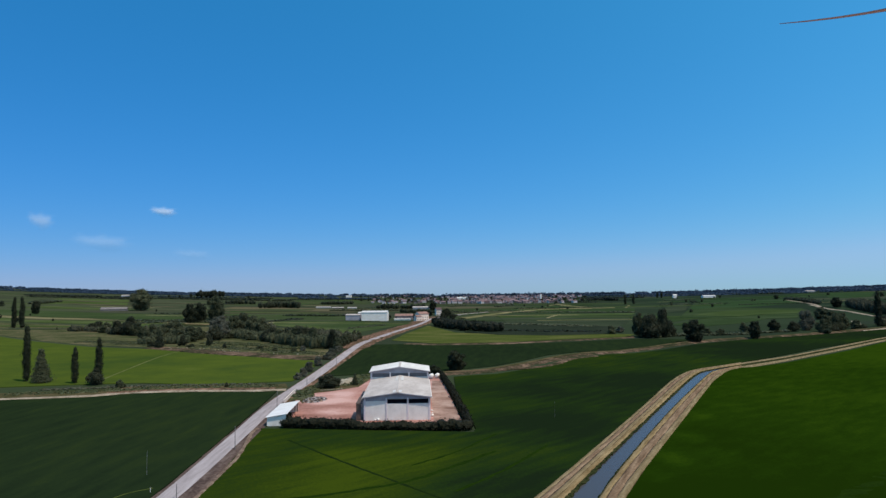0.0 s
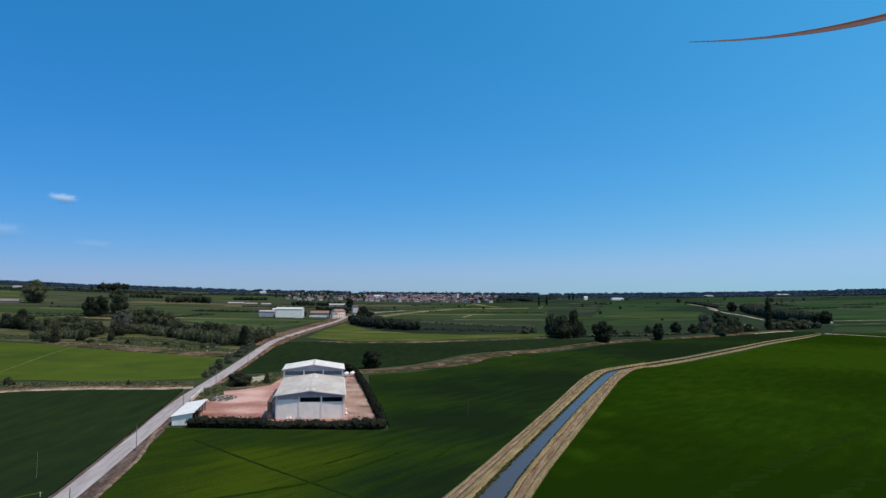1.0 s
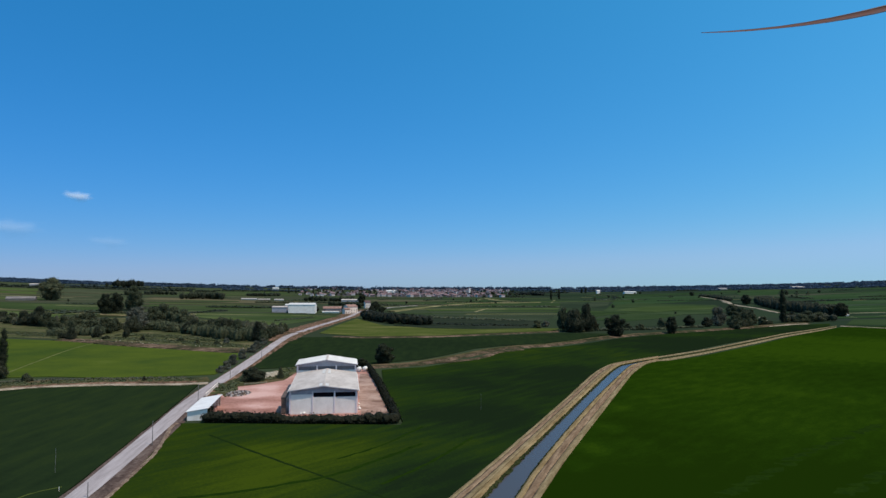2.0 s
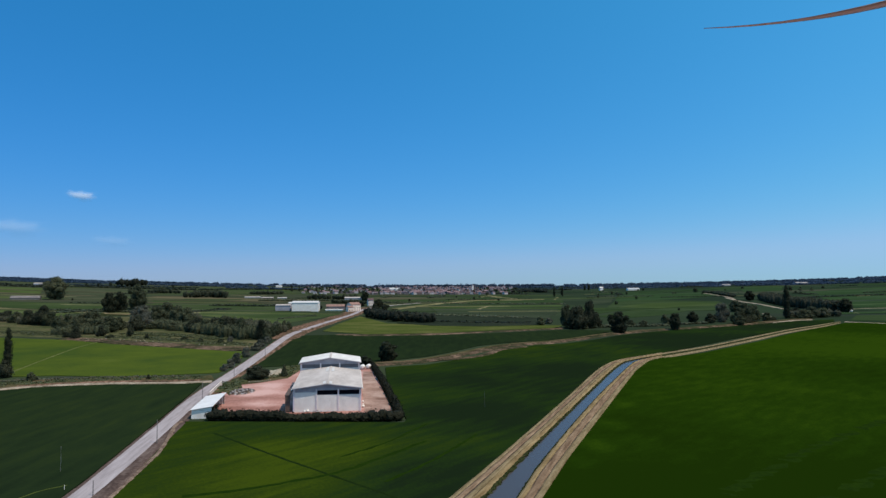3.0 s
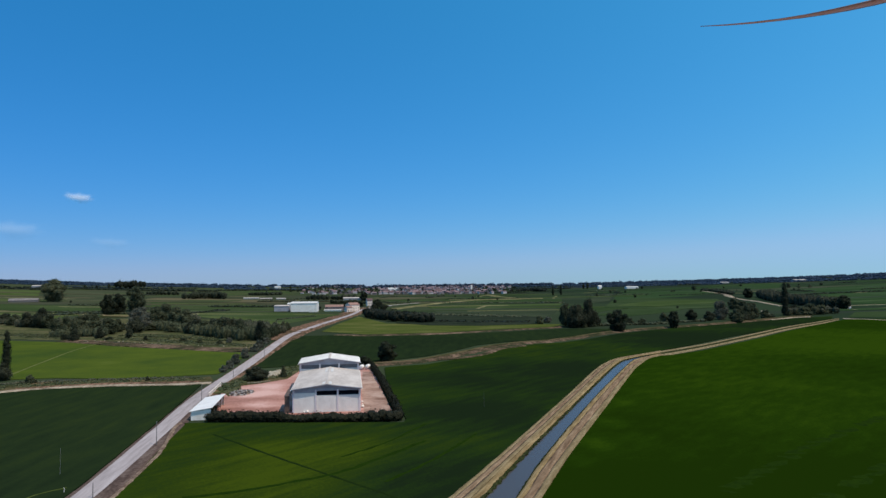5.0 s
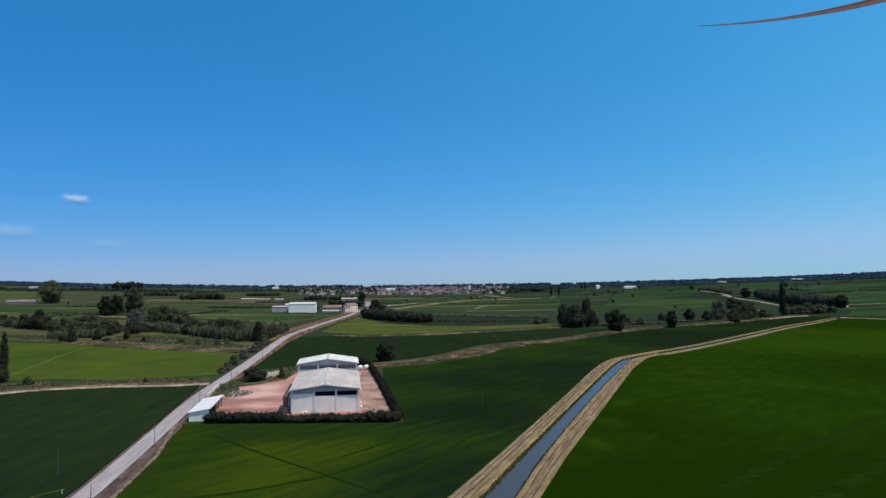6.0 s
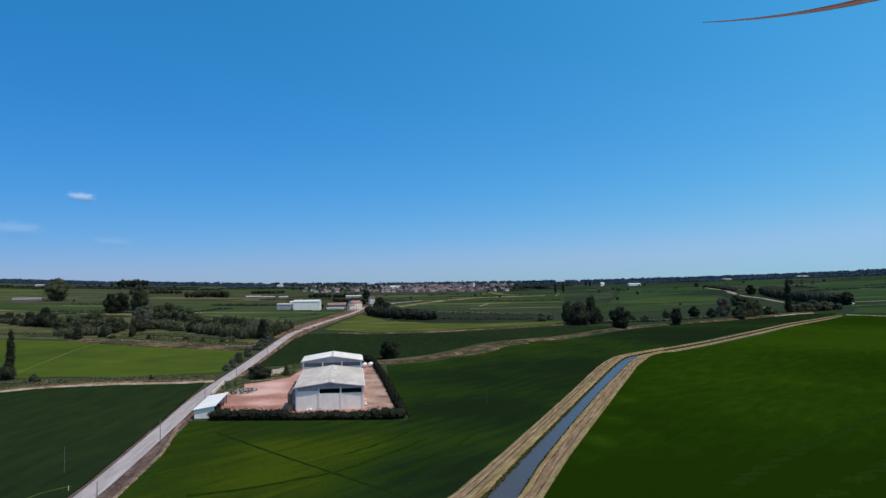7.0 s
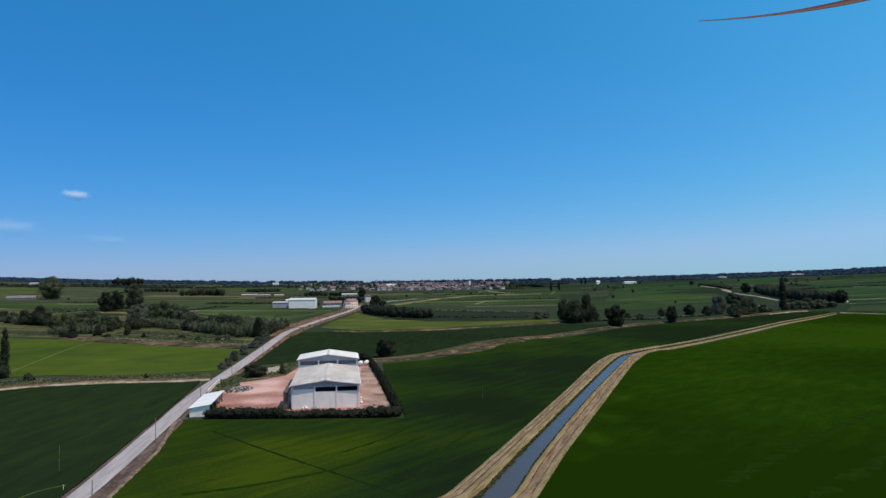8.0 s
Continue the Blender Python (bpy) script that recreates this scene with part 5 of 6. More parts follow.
# ---- parcels beyond ----
field("rough_meadow", [(-646.5, 773.5), (-503.4, 748.3), (-414.3, 716.3), (-372.5, 743.1), (-295.7, 758.4), (-213.2, 700.8), (-141.6, 579.9), (-122.1, 470.4), (-118.0, 418.0), (-146.7, 423.0), (-238.9, 476.8), (-276.8, 486.1), (-338.3, 503.2), (-510.5, 611.2)], 0.15, SCRUB_FIELD, "rough dull meadow full of scrub", "meadow")
NAMES = ["green crop parcel on the plain", "dull green parcel on the plain", "light green parcel on the plain", "dry straw-coloured strip on the plain", "rough olive-brown grass strip on the plain"]


def crop(k, x):
    """The crop of a parcel: copies with backscattered sun painted in on the left, less red ones on the right."""
    return CROPS[k] if k > 2 or -150 < x < 480 else SUNLIT_CROPS[k] if x < 0 else RIGHT_CROPS[k]


def parcel(k, h, *points):
    field("crop_field", points, h, crop(k, sum(p[0] for p in points) / len(points)), NAMES[k])


parcel(0, 0.3, (-909.9, 1088.1), (-721.4, 1071.7), (-534.7, 1039.5), (-438.4, 853.9), (-606.0, 900.4), (-771.6, 922.9))
parcel(3, 0.2, (-761.0, 910.3), (-597.3, 887.5), (-463.9, 852.3), (-400.7, 806.1), (-444.4, 816.5), (-572.6, 851.0), (-731.1, 874.6))
parcel(2, 0.25, (-721.7, 863.3), (-564.9, 839.5), (-451.7, 804.5), (-429.9, 743.2), (-522.4, 776.4), (-669.7, 801.3))
parcel(0, 0.3, (-541.2, 1237.9), (-395.2, 1197.8), (-282.7, 1118.7), (-224.1, 886.8), (-163.7, 849.4), (-122.7, 828.7), (-143.6, 698.6), (-158.4, 648.7), (-225.2, 740.4), (-322.8, 827.9), (-405.1, 926.7))
parcel(2, 0.35, (-306.2, 802.9), (-213.2, 700.8), (-150.5, 616.2), (-150.8, 664.1), (-225.0, 761.1), (-259.7, 787.3))
parcel(1, 0.3, (-1144.4, 2021.4), (-1007.1, 1973.5), (-634.5, 1243.7), (-677.6, 1197.3))
parcel(0, 0.3, (-119.9, 1479.9), (105.7, 1627.4), (269.9, 1457.9), (218.9, 1183.4), (67.3, 1197.4), (-80.5, 1110.1))
parcel(2, 0.3, (-22.3, 1059.1), (62.7, 1115.9), (209.0, 1130.2), (187.6, 1038.9), (57.4, 1023.1), (-12.3, 982.5))
parcel(1, 0.3, (-12.1, 963.2), (179.7, 1019.6), (149.3, 847.6), (-3.4, 830.9))
parcel(1, 0.2, (-6.7, 804.5), (146.8, 833.5), (97.8, 670.9), (2.9, 661.8))
parcel(0, 0.3, (218.7, 960.2), (292.4, 986.5), (193.4, 818.9))
field("crop_field", [(235.6, 947.8), (316.8, 1211.1), (403.0, 1341.7), (500.5, 1189.4), (467.6, 1089.2), (366.0, 885.0), (300.3, 875.5)], 0.5, CROPS[0], NAMES[0])
field("crop_field", [(262.0, 985.0), (301.0, 1060.0), (365.0, 1150.0), (440.0, 1160.0), (462.0, 1095.0), (418.0, 1010.0), (352.0, 985.0), (310.0, 940.0)], 0.9, CROPS[2], NAMES[2])
parcel(0, 0.3, (181.7, 769.6), (260.2, 904.3), (375.2, 981.6), (413.1, 1001.7), (269.0, 793.3), (194.6, 720.1))
parcel(0, 0.3, (487.6, 1798.2), (746.3, 1906.1), (645.1, 1515.2), (480.3, 1345.8), (326.4, 1244.5))
parcel(0, 0.3, (891.7, 1632.6), (1238.4, 1838.1), (1360.1, 1848.5), (646.0, 879.7), (564.1, 899.8))
parcel(0, 0.3, (469.1, 743.7), (541.1, 737.4), (479.9, 654.3), (412.2, 664.7))
parcel(1, 0.3, (385.6, 1628.7), (460.4, 1753.5), (314.3, 1218.4), (238.4, 1087.3))
parcel(0, 0.3, (-789.9, 2393.9), (-590.0, 2599.7), (-469.8, 2070.1), (-599.4, 1816.4))
parcel(2, 0.3, (-1261.2, 1921.6), (-1181.2, 1953.1), (-873.1, 1433.8), (-1096.6, 1412.4), (-1341.3, 1849.9))
parcel(0, 0.3, (1156.1, 2558.1), (1303.7, 2503.5), (934.3, 1809.9), (822.4, 1786.8))
parcel(3, 0.2, (-275.2, 973.4), (-295.8, 1096.1), (-285.9, 1073.1), (-264.3, 955.0))
parcel(3, 0.2, (146.3, 1857.5), (158.2, 1848.2), (148.6, 1496.7), (138.8, 1502.7))
strips = random.Random(52)
for i in range(170):
    r, a = 880 + 1900 * strips.random() ** 1.2, radians(strips.uniform(-41, 41))
    x, y = r * math.sin(a), r * math.cos(a)
    if abs(x + 130) < 140 and y < 1180 or 190 < x < 480 and y < 1350:
        continue
    lean, long, wide = radians(strips.choice((0, 6, -8, 14))), strips.uniform(40, 190), strips.uniform(9, 48) * r / 1500
    k = strips.choice((0, 1, 4, 2, 2, 4, 3)) if wide < 22 else strips.choice((0, 4, 1, 2, 4) if x < 0 else (0, 0, 1, 2))
    cl, sl, h = math.cos(lean), math.sin(lean), strips.uniform(0.34, 0.6)
    corners = [(x + u * long * cl - v * wide * sl, y + u * long * sl + v * wide * cl) for u, v in ((-1, -0.5), (-0.3, -0.56), (1, -0.45), (0.96, 0.5), (0.2, 0.55), (-1, 0.48))]
    field("crop_strip", corners, h, crop(k, x), NAMES[k])
for line in ([(704.4, 1760.8), (618.3, 1423.7), (557.6, 1247.4)], [(590.0, 1362.0), (530.1, 1164.5), (503.5, 1037.7), (463.6, 892.5)], [(391.8, 800.3), (363.9, 727.0)], [(528.7, 860.9), (581.2, 864.1), (640.0, 866.0)], [(509.9, 866.8), (509.0, 840.9)], [(490.9, 783.5), (494.2, 767.7)], [(399.6, 651.7), (419.3, 624.5), (439.2, 599.1)], [(325.6, 649.0), (363.2, 677.5), (384.4, 684.3)]):
    half = 2.0 if line[0][1] > 850 else 1.3
    tagged(part("farm_lane", ribbon(line, [(-half - 0.8, 0.1), (-half, 0.6), (half, 0.6), (half + 0.8, 0.1)], step=15.0, ragged=0.6), TRACK), "pale dirt lane between far fields", "lane", kind="structure")
for line in ([(-68.8, 960.0), (-23.1, 1126.0), (40.2, 1297.7), (114.9, 1394.1), (220.0, 1420.0)], [(130.6, 1808.3), (140.7, 1621.9), (175.0, 1440.0)]):
    tagged(part("farm_lane", ribbon(line, [(-7.0, 0.1), (-5.0, 1.3), (5.0, 1.3), (7.0, 0.1)], step=15.0, ragged=1.5, seed=78), CROPS[3]), "raised pale farm lane across the plain", "lane", kind="structure")
tagged(part("tractor_trail", ribbon([(-62.4, 182.2), (-52.0, 171.3), (-42.1, 161.0), (-28.6, 147.7), (-17.2, 136.5), (-7.4, 126.9)], [(-0.5, 0.40), (-0.3, 0.44), (0.3, 0.44), (0.5, 0.40)], step=3.0, ragged=0.25, seed=41), TRAIL), "dark wheel trail through the rice", "trail", kind="structure")
tagged(part("tractor_trail", ribbon([(-50.1, 129.1), (-42.4, 132.1), (-33.5, 137.1), (-23.1, 144.5), (-13.1, 158.2), (-4.0, 173.0)], [(-0.7, 0.42), (-0.3, 0.45), (0.3, 0.45), (0.7, 0.42)], step=2.0, ragged=0.4, seed=43), RICE_TRAIL), "faint dark trail crossing the rice", "trail", kind="structure")
wood("tall_weeds", [(-206.0, 258.5), (-176.0, 267.5), (-152.0, 278.5), (-118.0, 283.5), (-104.0, 286.0)], 0.7, 8.0, 371, "tall rough weeds along the farm track", WEEDS, leaves=26, size=0.35, step=2.2)
wood("tall_weeds", [(-204.0, 272.0), (-172.0, 281.0), (-146.0, 287.0), (-112.0, 291.0)], 0.6, 3.0, 372, "dull scrubby grass along the farm track", LEAF_SCRUB, leaves=26, size=0.3, step=2.0)
tagged(part("earth_strip", ribbon([(-168.0, 262.5), (-150.0, 271.0), (-133.0, 275.0), (-112.0, 276.5), (-101.0, 279.0)], [(-2.2, 0.0), (-1.4, 0.5), (1.2, 0.5), (2.0, 0.0)], step=3.0, ragged=0.8, seed=73), RED_EARTH), "reddish earth strip along the farm track", "bank", kind="structure")
for k, (line, half) in enumerate((([(-11.5, 138.1), (-1.0, 156.6), (9.6, 180.5)], 0.45), ([(-23.8, 157.7), (-14.2, 171.2), (-4.5, 193.1)], 0.4), ([(55.2, 129.8), (77.3, 151.2), (102.4, 173.8), (134.6, 199.3)], 1.8), ([(68.1, 121.7), (83.4, 134.4), (104.1, 151.0)], 1.8))):
    tagged(part("tractor_trail", ribbon(line, [(-half, 0.44), (-half * 0.5, 0.47), (half * 0.5, 0.47), (half, 0.44)], step=2.0, ragged=half * 0.6, seed=45 + k), RICE_TRAIL), "faint dark trail crossing the rice", "trail", kind="structure")
tagged(part("field_edge_grass", ribbon([(-81.3, 124.8), (-80.0, 131.5), (-76.3, 136.2)], [(-0.25, 0.36), (-0.15, 0.47), (0.15, 0.47), (0.25, 0.36)], step=3.0, ragged=0.15, seed=42), MEADOW_YELLOW), "thin pale grass line on the field edge", "grass", kind="structure")

# ---- lean-to shed by the road ----
def lean_to(at, w, d, low, high):
    ob = thing("lean_to_shed", "small white open-sided shed with a sloping sheet roof", "shed", at=at)
    bm = bmesh.new()
    for y0, y1 in ((0.0, 0.15), (d - 0.15, d)):
        lo = [bm.verts.new(p) for p in ((0, y0, 0), (w, y0, 0), (w, y0, high), (0, y0, low))]
        hi = [bm.verts.new((v.co.x, y1, v.co.z)) for v in lo]
        bm.faces.new(lo)
        bm.faces.new(hi[::-1])
        for i in range(4):
            bm.faces.new((lo[i], hi[i], hi[(i + 1) % 4], lo[(i + 1) % 4]))
        bmesh.ops.recalc_face_normals(bm, faces=bm.faces[:])
        part("end_wall", bm, WHITE, ob)
        bm = bmesh.new()
    bm.free()
    part("back_wall", boxes((0, 0.15, 0.16, d - 0.16, 0, low)), WHITE, ob)
    for k in range(5):
        y = 0.4 + (d - 0.8) * k / 4
        part("post", boxes((w - 0.2, w - 0.02, y - 0.09, y + 0.09, 0, high - 0.05)), RUST, ob)
    bm = bmesh.new()
    n = 50
    rows = []
    for k in range(n + 1):
        y = -0.5 + (d + 1.0) * k / n
        lift = 0.05 * (k % 2)
        rows.append([bm.verts.new((-0.4, y, low + 0.02 + lift)), bm.verts.new((w + 0.5, y, high + 0.1 + lift)), bm.verts.new((w + 0.5, y, high + 0.0)), bm.verts.new((-0.4, y, low - 0.06))])
    for a, b in zip(rows, rows[1:]):
        for j in range(4):
            bm.faces.new((a[j], a[(j + 1) % 4], b[(j + 1) % 4], b[j]))
    bm.faces.new(rows[0])
    bm.faces.new(rows[-1][::-1])
    bmesh.ops.recalc_face_normals(bm, faces=bm.faces[:])
    part("roof", bm, TIN, ob, "white corrugated sheet roof")
    return ob


lean_to(pose(-75.9, 201.7, 0.1, 0, 0, 9.0), 5.8, 24.0, 2.75, 3.7)
bm = boxes((0, 0.25, 0, 26.0, -0.2, 1.4), (-0.06, 0.31, -0.05, 26.05, 1.4, 1.5))
boundary = part("boundary_wall", bm, PINK_WALL)
boundary.matrix_basis = pose(-84.6, 242.0, 0.1, 0, 0, 9.5)
tagged(boundary, "low pale concrete wall along the roadside", "wall")

# ---- poles ----
def utility_pole(x, y, h, label="slim weathered roadside utility pole", arm=True, r=0.11, mat=None):
    ob = thing("utility_pole", label, "pole", "utility poles", at=pose(x, y, 0.1, 0, 0, 20))
    bm = bmesh.new()
    tube(bm, (0, 0, -0.3), (0, 0, h), r, r * 0.6, 10)
    part("shaft", bm, mat or POLE, ob)
    if arm:
        part("crossarm", boxes((-0.7, 0.7, -0.06, 0.06, h - 0.6, h - 0.48)), POLE, ob)
        for x in (-0.6, 0.6):
            bm = bmesh.new()
            tube(bm, (x, 0, h - 0.49), (x, 0, h - 0.3), 0.06, 0.04, 8)
            part("insulator", bm, WALL, ob)
    return ob


for x, y in ((-73.1, 171.1), (-83.8, 232.6), (-90.4, 289.0), (-97.2, 365.0), (-67.6, 129.7)):
    utility_pole(x, y, 6.3 if y > 135 else 3.2, arm=False)
utility_pole(14.2, 218.3, 5.6, "faint slim pole standing in the rice field", arm=False, r=0.03)
utility_pole(-83.2, 145.8, 5.8, "faint slim pole standing in the rice field", arm=False, r=0.02, mat=WALL_GREY)
bm = bmesh.new()
tube(bm, (0, 0, -0.2), (0, 0, 1.15), 0.055, 0.05, 8)
post = part("marker_post", bm, WHITE)
post.matrix_basis = pose(-75.2, 133.3, 0.2)
tagged(post, "short white marker post at the road edge", "post")

# ---- yard clutter ----
def storage_tank(x, y, rz, r, l):
    ob = thing("storage_tank", "white horizontal storage tank in the yard corner", "tank", "storage tanks", at=pose(x, y, 0.16, 0, 0, rz))
    bm = bmesh.new()
    bmesh.ops.create_uvsphere(bm, u_segments=20, v_segments=12, radius=r)
    for v in bm.verts:
        v.co.x = v.co.x * 0.5 + (l / 2 - r * 0.3) * (1 if v.co.x > 0 else -1)
        v.co.z += r + 0.3
    part("body", bm, WHITE, ob, smooth=True)
    for s in (-1, 1):
        part("cradle", boxes((s * l * 0.25 - 0.15, s * l * 0.25 + 0.15, -r * 0.8, r * 0.8, 0, 0.65)), WALL_GREY, ob)


storage_tank(*(-37.3, 312.7), 80, 1.0, 3.0)
storage_tank(*(-34.6, 314.4), 80, 1.0, 3.0)


def bulk_bag(x, y, s, label):
    bm = bmesh.new()
    bmesh.ops.create_cube(bm, size=1.0)
    bmesh.ops.bevel(bm, geom=bm.edges[:], offset=0.14, segments=2, affect="EDGES")
    for v in bm.verts:
        v.co = Vector((v.co.x * s, v.co.y * s * 0.9, (v.co.z + 0.5) * s * 0.95))
    ob = part("bulk_bag", bm, WHITE, smooth=True)
    ob.matrix_basis = pose(x, y, 0.17, 0, 0, 17)
    tagged(ob, label, "bag", "bulk bags")


for x, y, s in ((-43.6, 211.4, 0.6), (-42.6, 211.6, 0.8)):
    bulk_bag(x, y, s, "white bulk bag standing before the doors")
for k in range(3):
    bulk_bag(-25.9 - 0.139 * 4.6 * k * 0.95, 219.5 + 4.6 * k, (0.9, 0.5, 0.6)[k], "white bulk bag along the warehouse side")


def rubble_pile(x, y, w, d, n, mat, name, label, piece, seed):
    rnd = random.Random(seed)
    ob = thing(name, label, "heap", at=pose(x, y, 0.1))
    bm = bmesh.new()
    bmesh.ops.create_icosphere(bm, subdivisions=3, radius=1)
    for v in bm.verts:
        k = 1 + 0.4 * noise.noise(v.co * 1.7 + Vector((seed, 0, 0)))
        v.co = Vector((v.co.x * w * 0.48 * k, v.co.y * d * 0.48 * k, max(-0.1, v.co.z * (0.45 if mat is RUBBLE else 1.0) * k)))
    part("mound", bm, EARTH if mat is RUBBLE else mat, ob, "low mound of earth" if mat is RUBBLE else "")
    shapes = []
    for s in range(4):
        bm = bmesh.new()
        bmesh.ops.create_icosphere(bm, subdivisions=1, radius=1)
        for v in bm.verts:
            v.co *= 1 + 0.5 * noise.noise(v.co * 1.3 + Vector((seed + s * 7, 3, 1)))
            v.co.z *= 0.55
        shapes.append(mesh_of(piece, bm, mat))
    for i in range(n):
        a, k = rnd.uniform(0, 6.28), rnd.random() ** 0.6
        px, py = k * w * 0.5 * math.cos(a), k * d * 0.5 * math.sin(a)
        s = rnd.uniform(0.18, 0.5) if mat is RUBBLE else rnd.uniform(0.25, 0.75)
        p = part(piece, shapes[i % 4], mat, ob)
        p.matrix_basis = pose(px, py, max(0.05, (1 - k * k) * (0.5 if mat is RUBBLE else 0.9)), rnd.uniform(-30, 30), rnd.uniform(-30, 30), rnd.uniform(0, 360)) @ Matrix.Diagonal((s * 1.5, s, s, 1))
    return ob


rubble_pile(*(-75.3, 250.4), 9.0, 14.0, 220, RUBBLE, "rubble_heap", "low heap of grey concrete rubble on the yard", "rubble_piece", 5)
rubble_pile(*(-74.3, 293.9), 6.5, 7.0, 30, BOULDER, "stone_heap", "pale heap of stone and sand beside bushes", "stone", 9)
heap = rubble_pile(*(-74.8, 300.9), 8.0, 11.0, 14, BOULDER, "sand_heap", "tall pale sand heap beside bushes", "clod", 11)
heap.scale = (1, 1, 1.4)
tagged(part("yard_grass", slab([(-84.4, 254.8), (-91.6, 280.7), (-91.8, 293.6), (-85.6, 286.5), (-77.1, 285.8), (-67.0, 295.0), (-65.7, 319.2), (-65.9, 307.5), (-66.0, 284.9), (-73.7, 273.2), (-81.1, 266.6), (-77.3, 242.2)], 0.24), SCRUB), "rough grass edge of the gravel yard", "grass", kind="structure")
# the upright front sheet is added to stand for deep shade under the awning
tagged(part("awning", boxes((-13.4, -11.6, 0.6, 14.0, 5.2, 5.5), (-13.3, -11.7, 0.7, 0.78, 0.05, 5.2), (-13.3, -13.1, 5.0, 5.2, 0, 5.2), (-13.3, -13.1, 10.2, 10.4, 0, 5.2), (-13.3, -13.1, 13.6, 13.8, 0, 5.2)), RUST), "dark rusty side awning on posts, its front sheet standing in for shade", "awning").matrix_basis = HALL

for k in range(13):
    bm = boxes((-0.28, 0.28, -0.22, 0.22, 0, 0.42))
    bmesh.ops.bevel(bm, geom=bm.edges[:], offset=0.05, segments=2, affect="EDGES")
    block = part("edging_block", bm, BOULDER)
    u = k / 12
    block.matrix_basis = pose(-79.2 + 7.6 * u, 272.6 + 1.1 * u + 3.6 * u * u, 0.3, 0, 0, 30 * u)
    tagged(block, "pale concrete block in a row along the yard edge", "block", "edging blocks")

litter = random.Random(77)
for k in range(34):
    u = litter.random()
    x, y = -262.0 + 140.0 * u + litter.uniform(-5, 5), 474.0 - 66.0 * u + litter.uniform(-2, 9)
    bm = bmesh.new()
    bmesh.ops.create_icosphere(bm, subdivisions=1, radius=litter.uniform(0.3, 0.7))
    for v in bm.verts:
        v.co *= 1 + 0.5 * noise.noise(v.co * 1.5 + Vector((k, 0, 0)))
        v.co.z = max(-0.1, v.co.z * 0.7)
    rock = part("rock", bm, BOULDER)
    rock.matrix_basis = pose(x, y, 0.75, 0, 0, 40 * k)
    tagged(rock, "pale stone lying on the earth bank", "stone", "stones on the earth bank")

# ---- farm and houses ----
def house_meshes(w, d, h, r, wall_mat, roof_mat):
    bm = bmesh.new()
    x, y = w / 2, d / 2
    lo = [bm.verts.new(p) for p in ((-x, -y, 0), (x, -y, 0), (x, y, 0), (-x, y, 0))]
    hi = [bm.verts.new((v.co.x, v.co.y, h)) for v in lo]
    tips = [bm.verts.new((-x, 0, h + r)), bm.verts.new((x, 0, h + r))]
    for i in range(4):
        j = (i + 1) % 4
        bm.faces.new((lo[i], lo[j], hi[j], hi[i]))
    bm.faces.new((hi[0], hi[3], tips[0]))
    bm.faces.new((hi[2], hi[1], tips[1]))
    bmesh.ops.recalc_face_normals(bm, faces=bm.faces[:])
    walls = mesh_of("wall", bm, wall_mat)
    bm = bmesh.new()
    o, t = 0.5, 0.22
    slope = r / y
    prof = [(-y - o, h - o * slope + 0.03), (0, h + r + 0.03), (y + o, h - o * slope + 0.03), (y + o, h - o * slope + 0.03 + t), (0, h + r + 0.03 + t), (-y - o, h - o * slope + 0.03 + t)]
    a = [bm.verts.new((-x - o, p, q)) for p, q in prof]
    b = [bm.verts.new((x + o, p, q)) for p, q in prof]
    for i in range(6):
        j = (i + 1) % 6
        bm.faces.new((a[i], a[j], b[j], b[i]))
    for s in (a, b):
        bm.faces.new((s[0], s[1], s[4], s[5]))
        bm.faces.new((s[1], s[2], s[3], s[4]))
    bmesh.ops.recalc_face_normals(bm, faces=bm.faces[:])
    return walls, mesh_of("roof", bm, roof_mat)


def house(at, w, d, h, r, label, category="house", group="", wall_mat=None, roof_mat=None, windows=0, storeys=1, name="house"):
    ob = thing(name, label, category, group, at=at)
    walls, roof = house_meshes(w, d, h, r, wall_mat or PLASTER, roof_mat or TILE)
    part("wall", walls, None, ob)
    part("roof", roof, None, ob)
    for s in range(storeys):
        for k in range(windows):
            x = -w / 2 + w * (k + 0.5) / windows
            z = 1.0 + s * 3.0
            pane = part("window", boxes((x - 0.6, x + 0.6, -d / 2 - 0.04, -d / 2 + 0.1, z, z + 1.5)), GLASS_DARK, ob)
            part("sill", boxes((x - 0.75, x + 0.75, -d / 2 - 0.12, -d / 2 + 0.02, z - 0.14, z - 0.02)), WHITE, pane)
    return ob


def on(x, y, rz=0.0):
    return pose(x, y, gz(x, y) - 0.05, 0, 0, rz)


house(on(-185.8, 905.0, 4), 35.0, 24.0, 11.8, 2.0, "large white farm hall with a pale sheet roof", "hall", wall_mat=WHITE, roof_mat=SKYLIGHT, name="farm_hall")
house(on(-218.5, 915.0, 4), 20.0, 20.0, 7.6, 1.2, "low blue-grey farm shed beside the white hall", "shed", wall_mat=WALL_GREY, roof_mat=ROOF, name="farm_shed")
house(on(-208.0, 928.0, 4), 12.0, 16.0, 10.0, 1.4, "pale sheet-roofed farm shed beside the white hall", "shed", wall_mat=WALL_GREY, roof_mat=SKYLIGHT, name="farm_shed")
house(on(-150.0, 935.0, 6), 25.0, 10.0, 5.6, 2.6, "long low farm building with terracotta roof", windows=5, roof_mat=TILE_WARM)
house(on(-149.0, 914.0, 4), 23.0, 1.6, 1.9, 0.3, "low white yard building before the farm", wall_mat=WHITE, roof_mat=WHITE, name="yard_building")
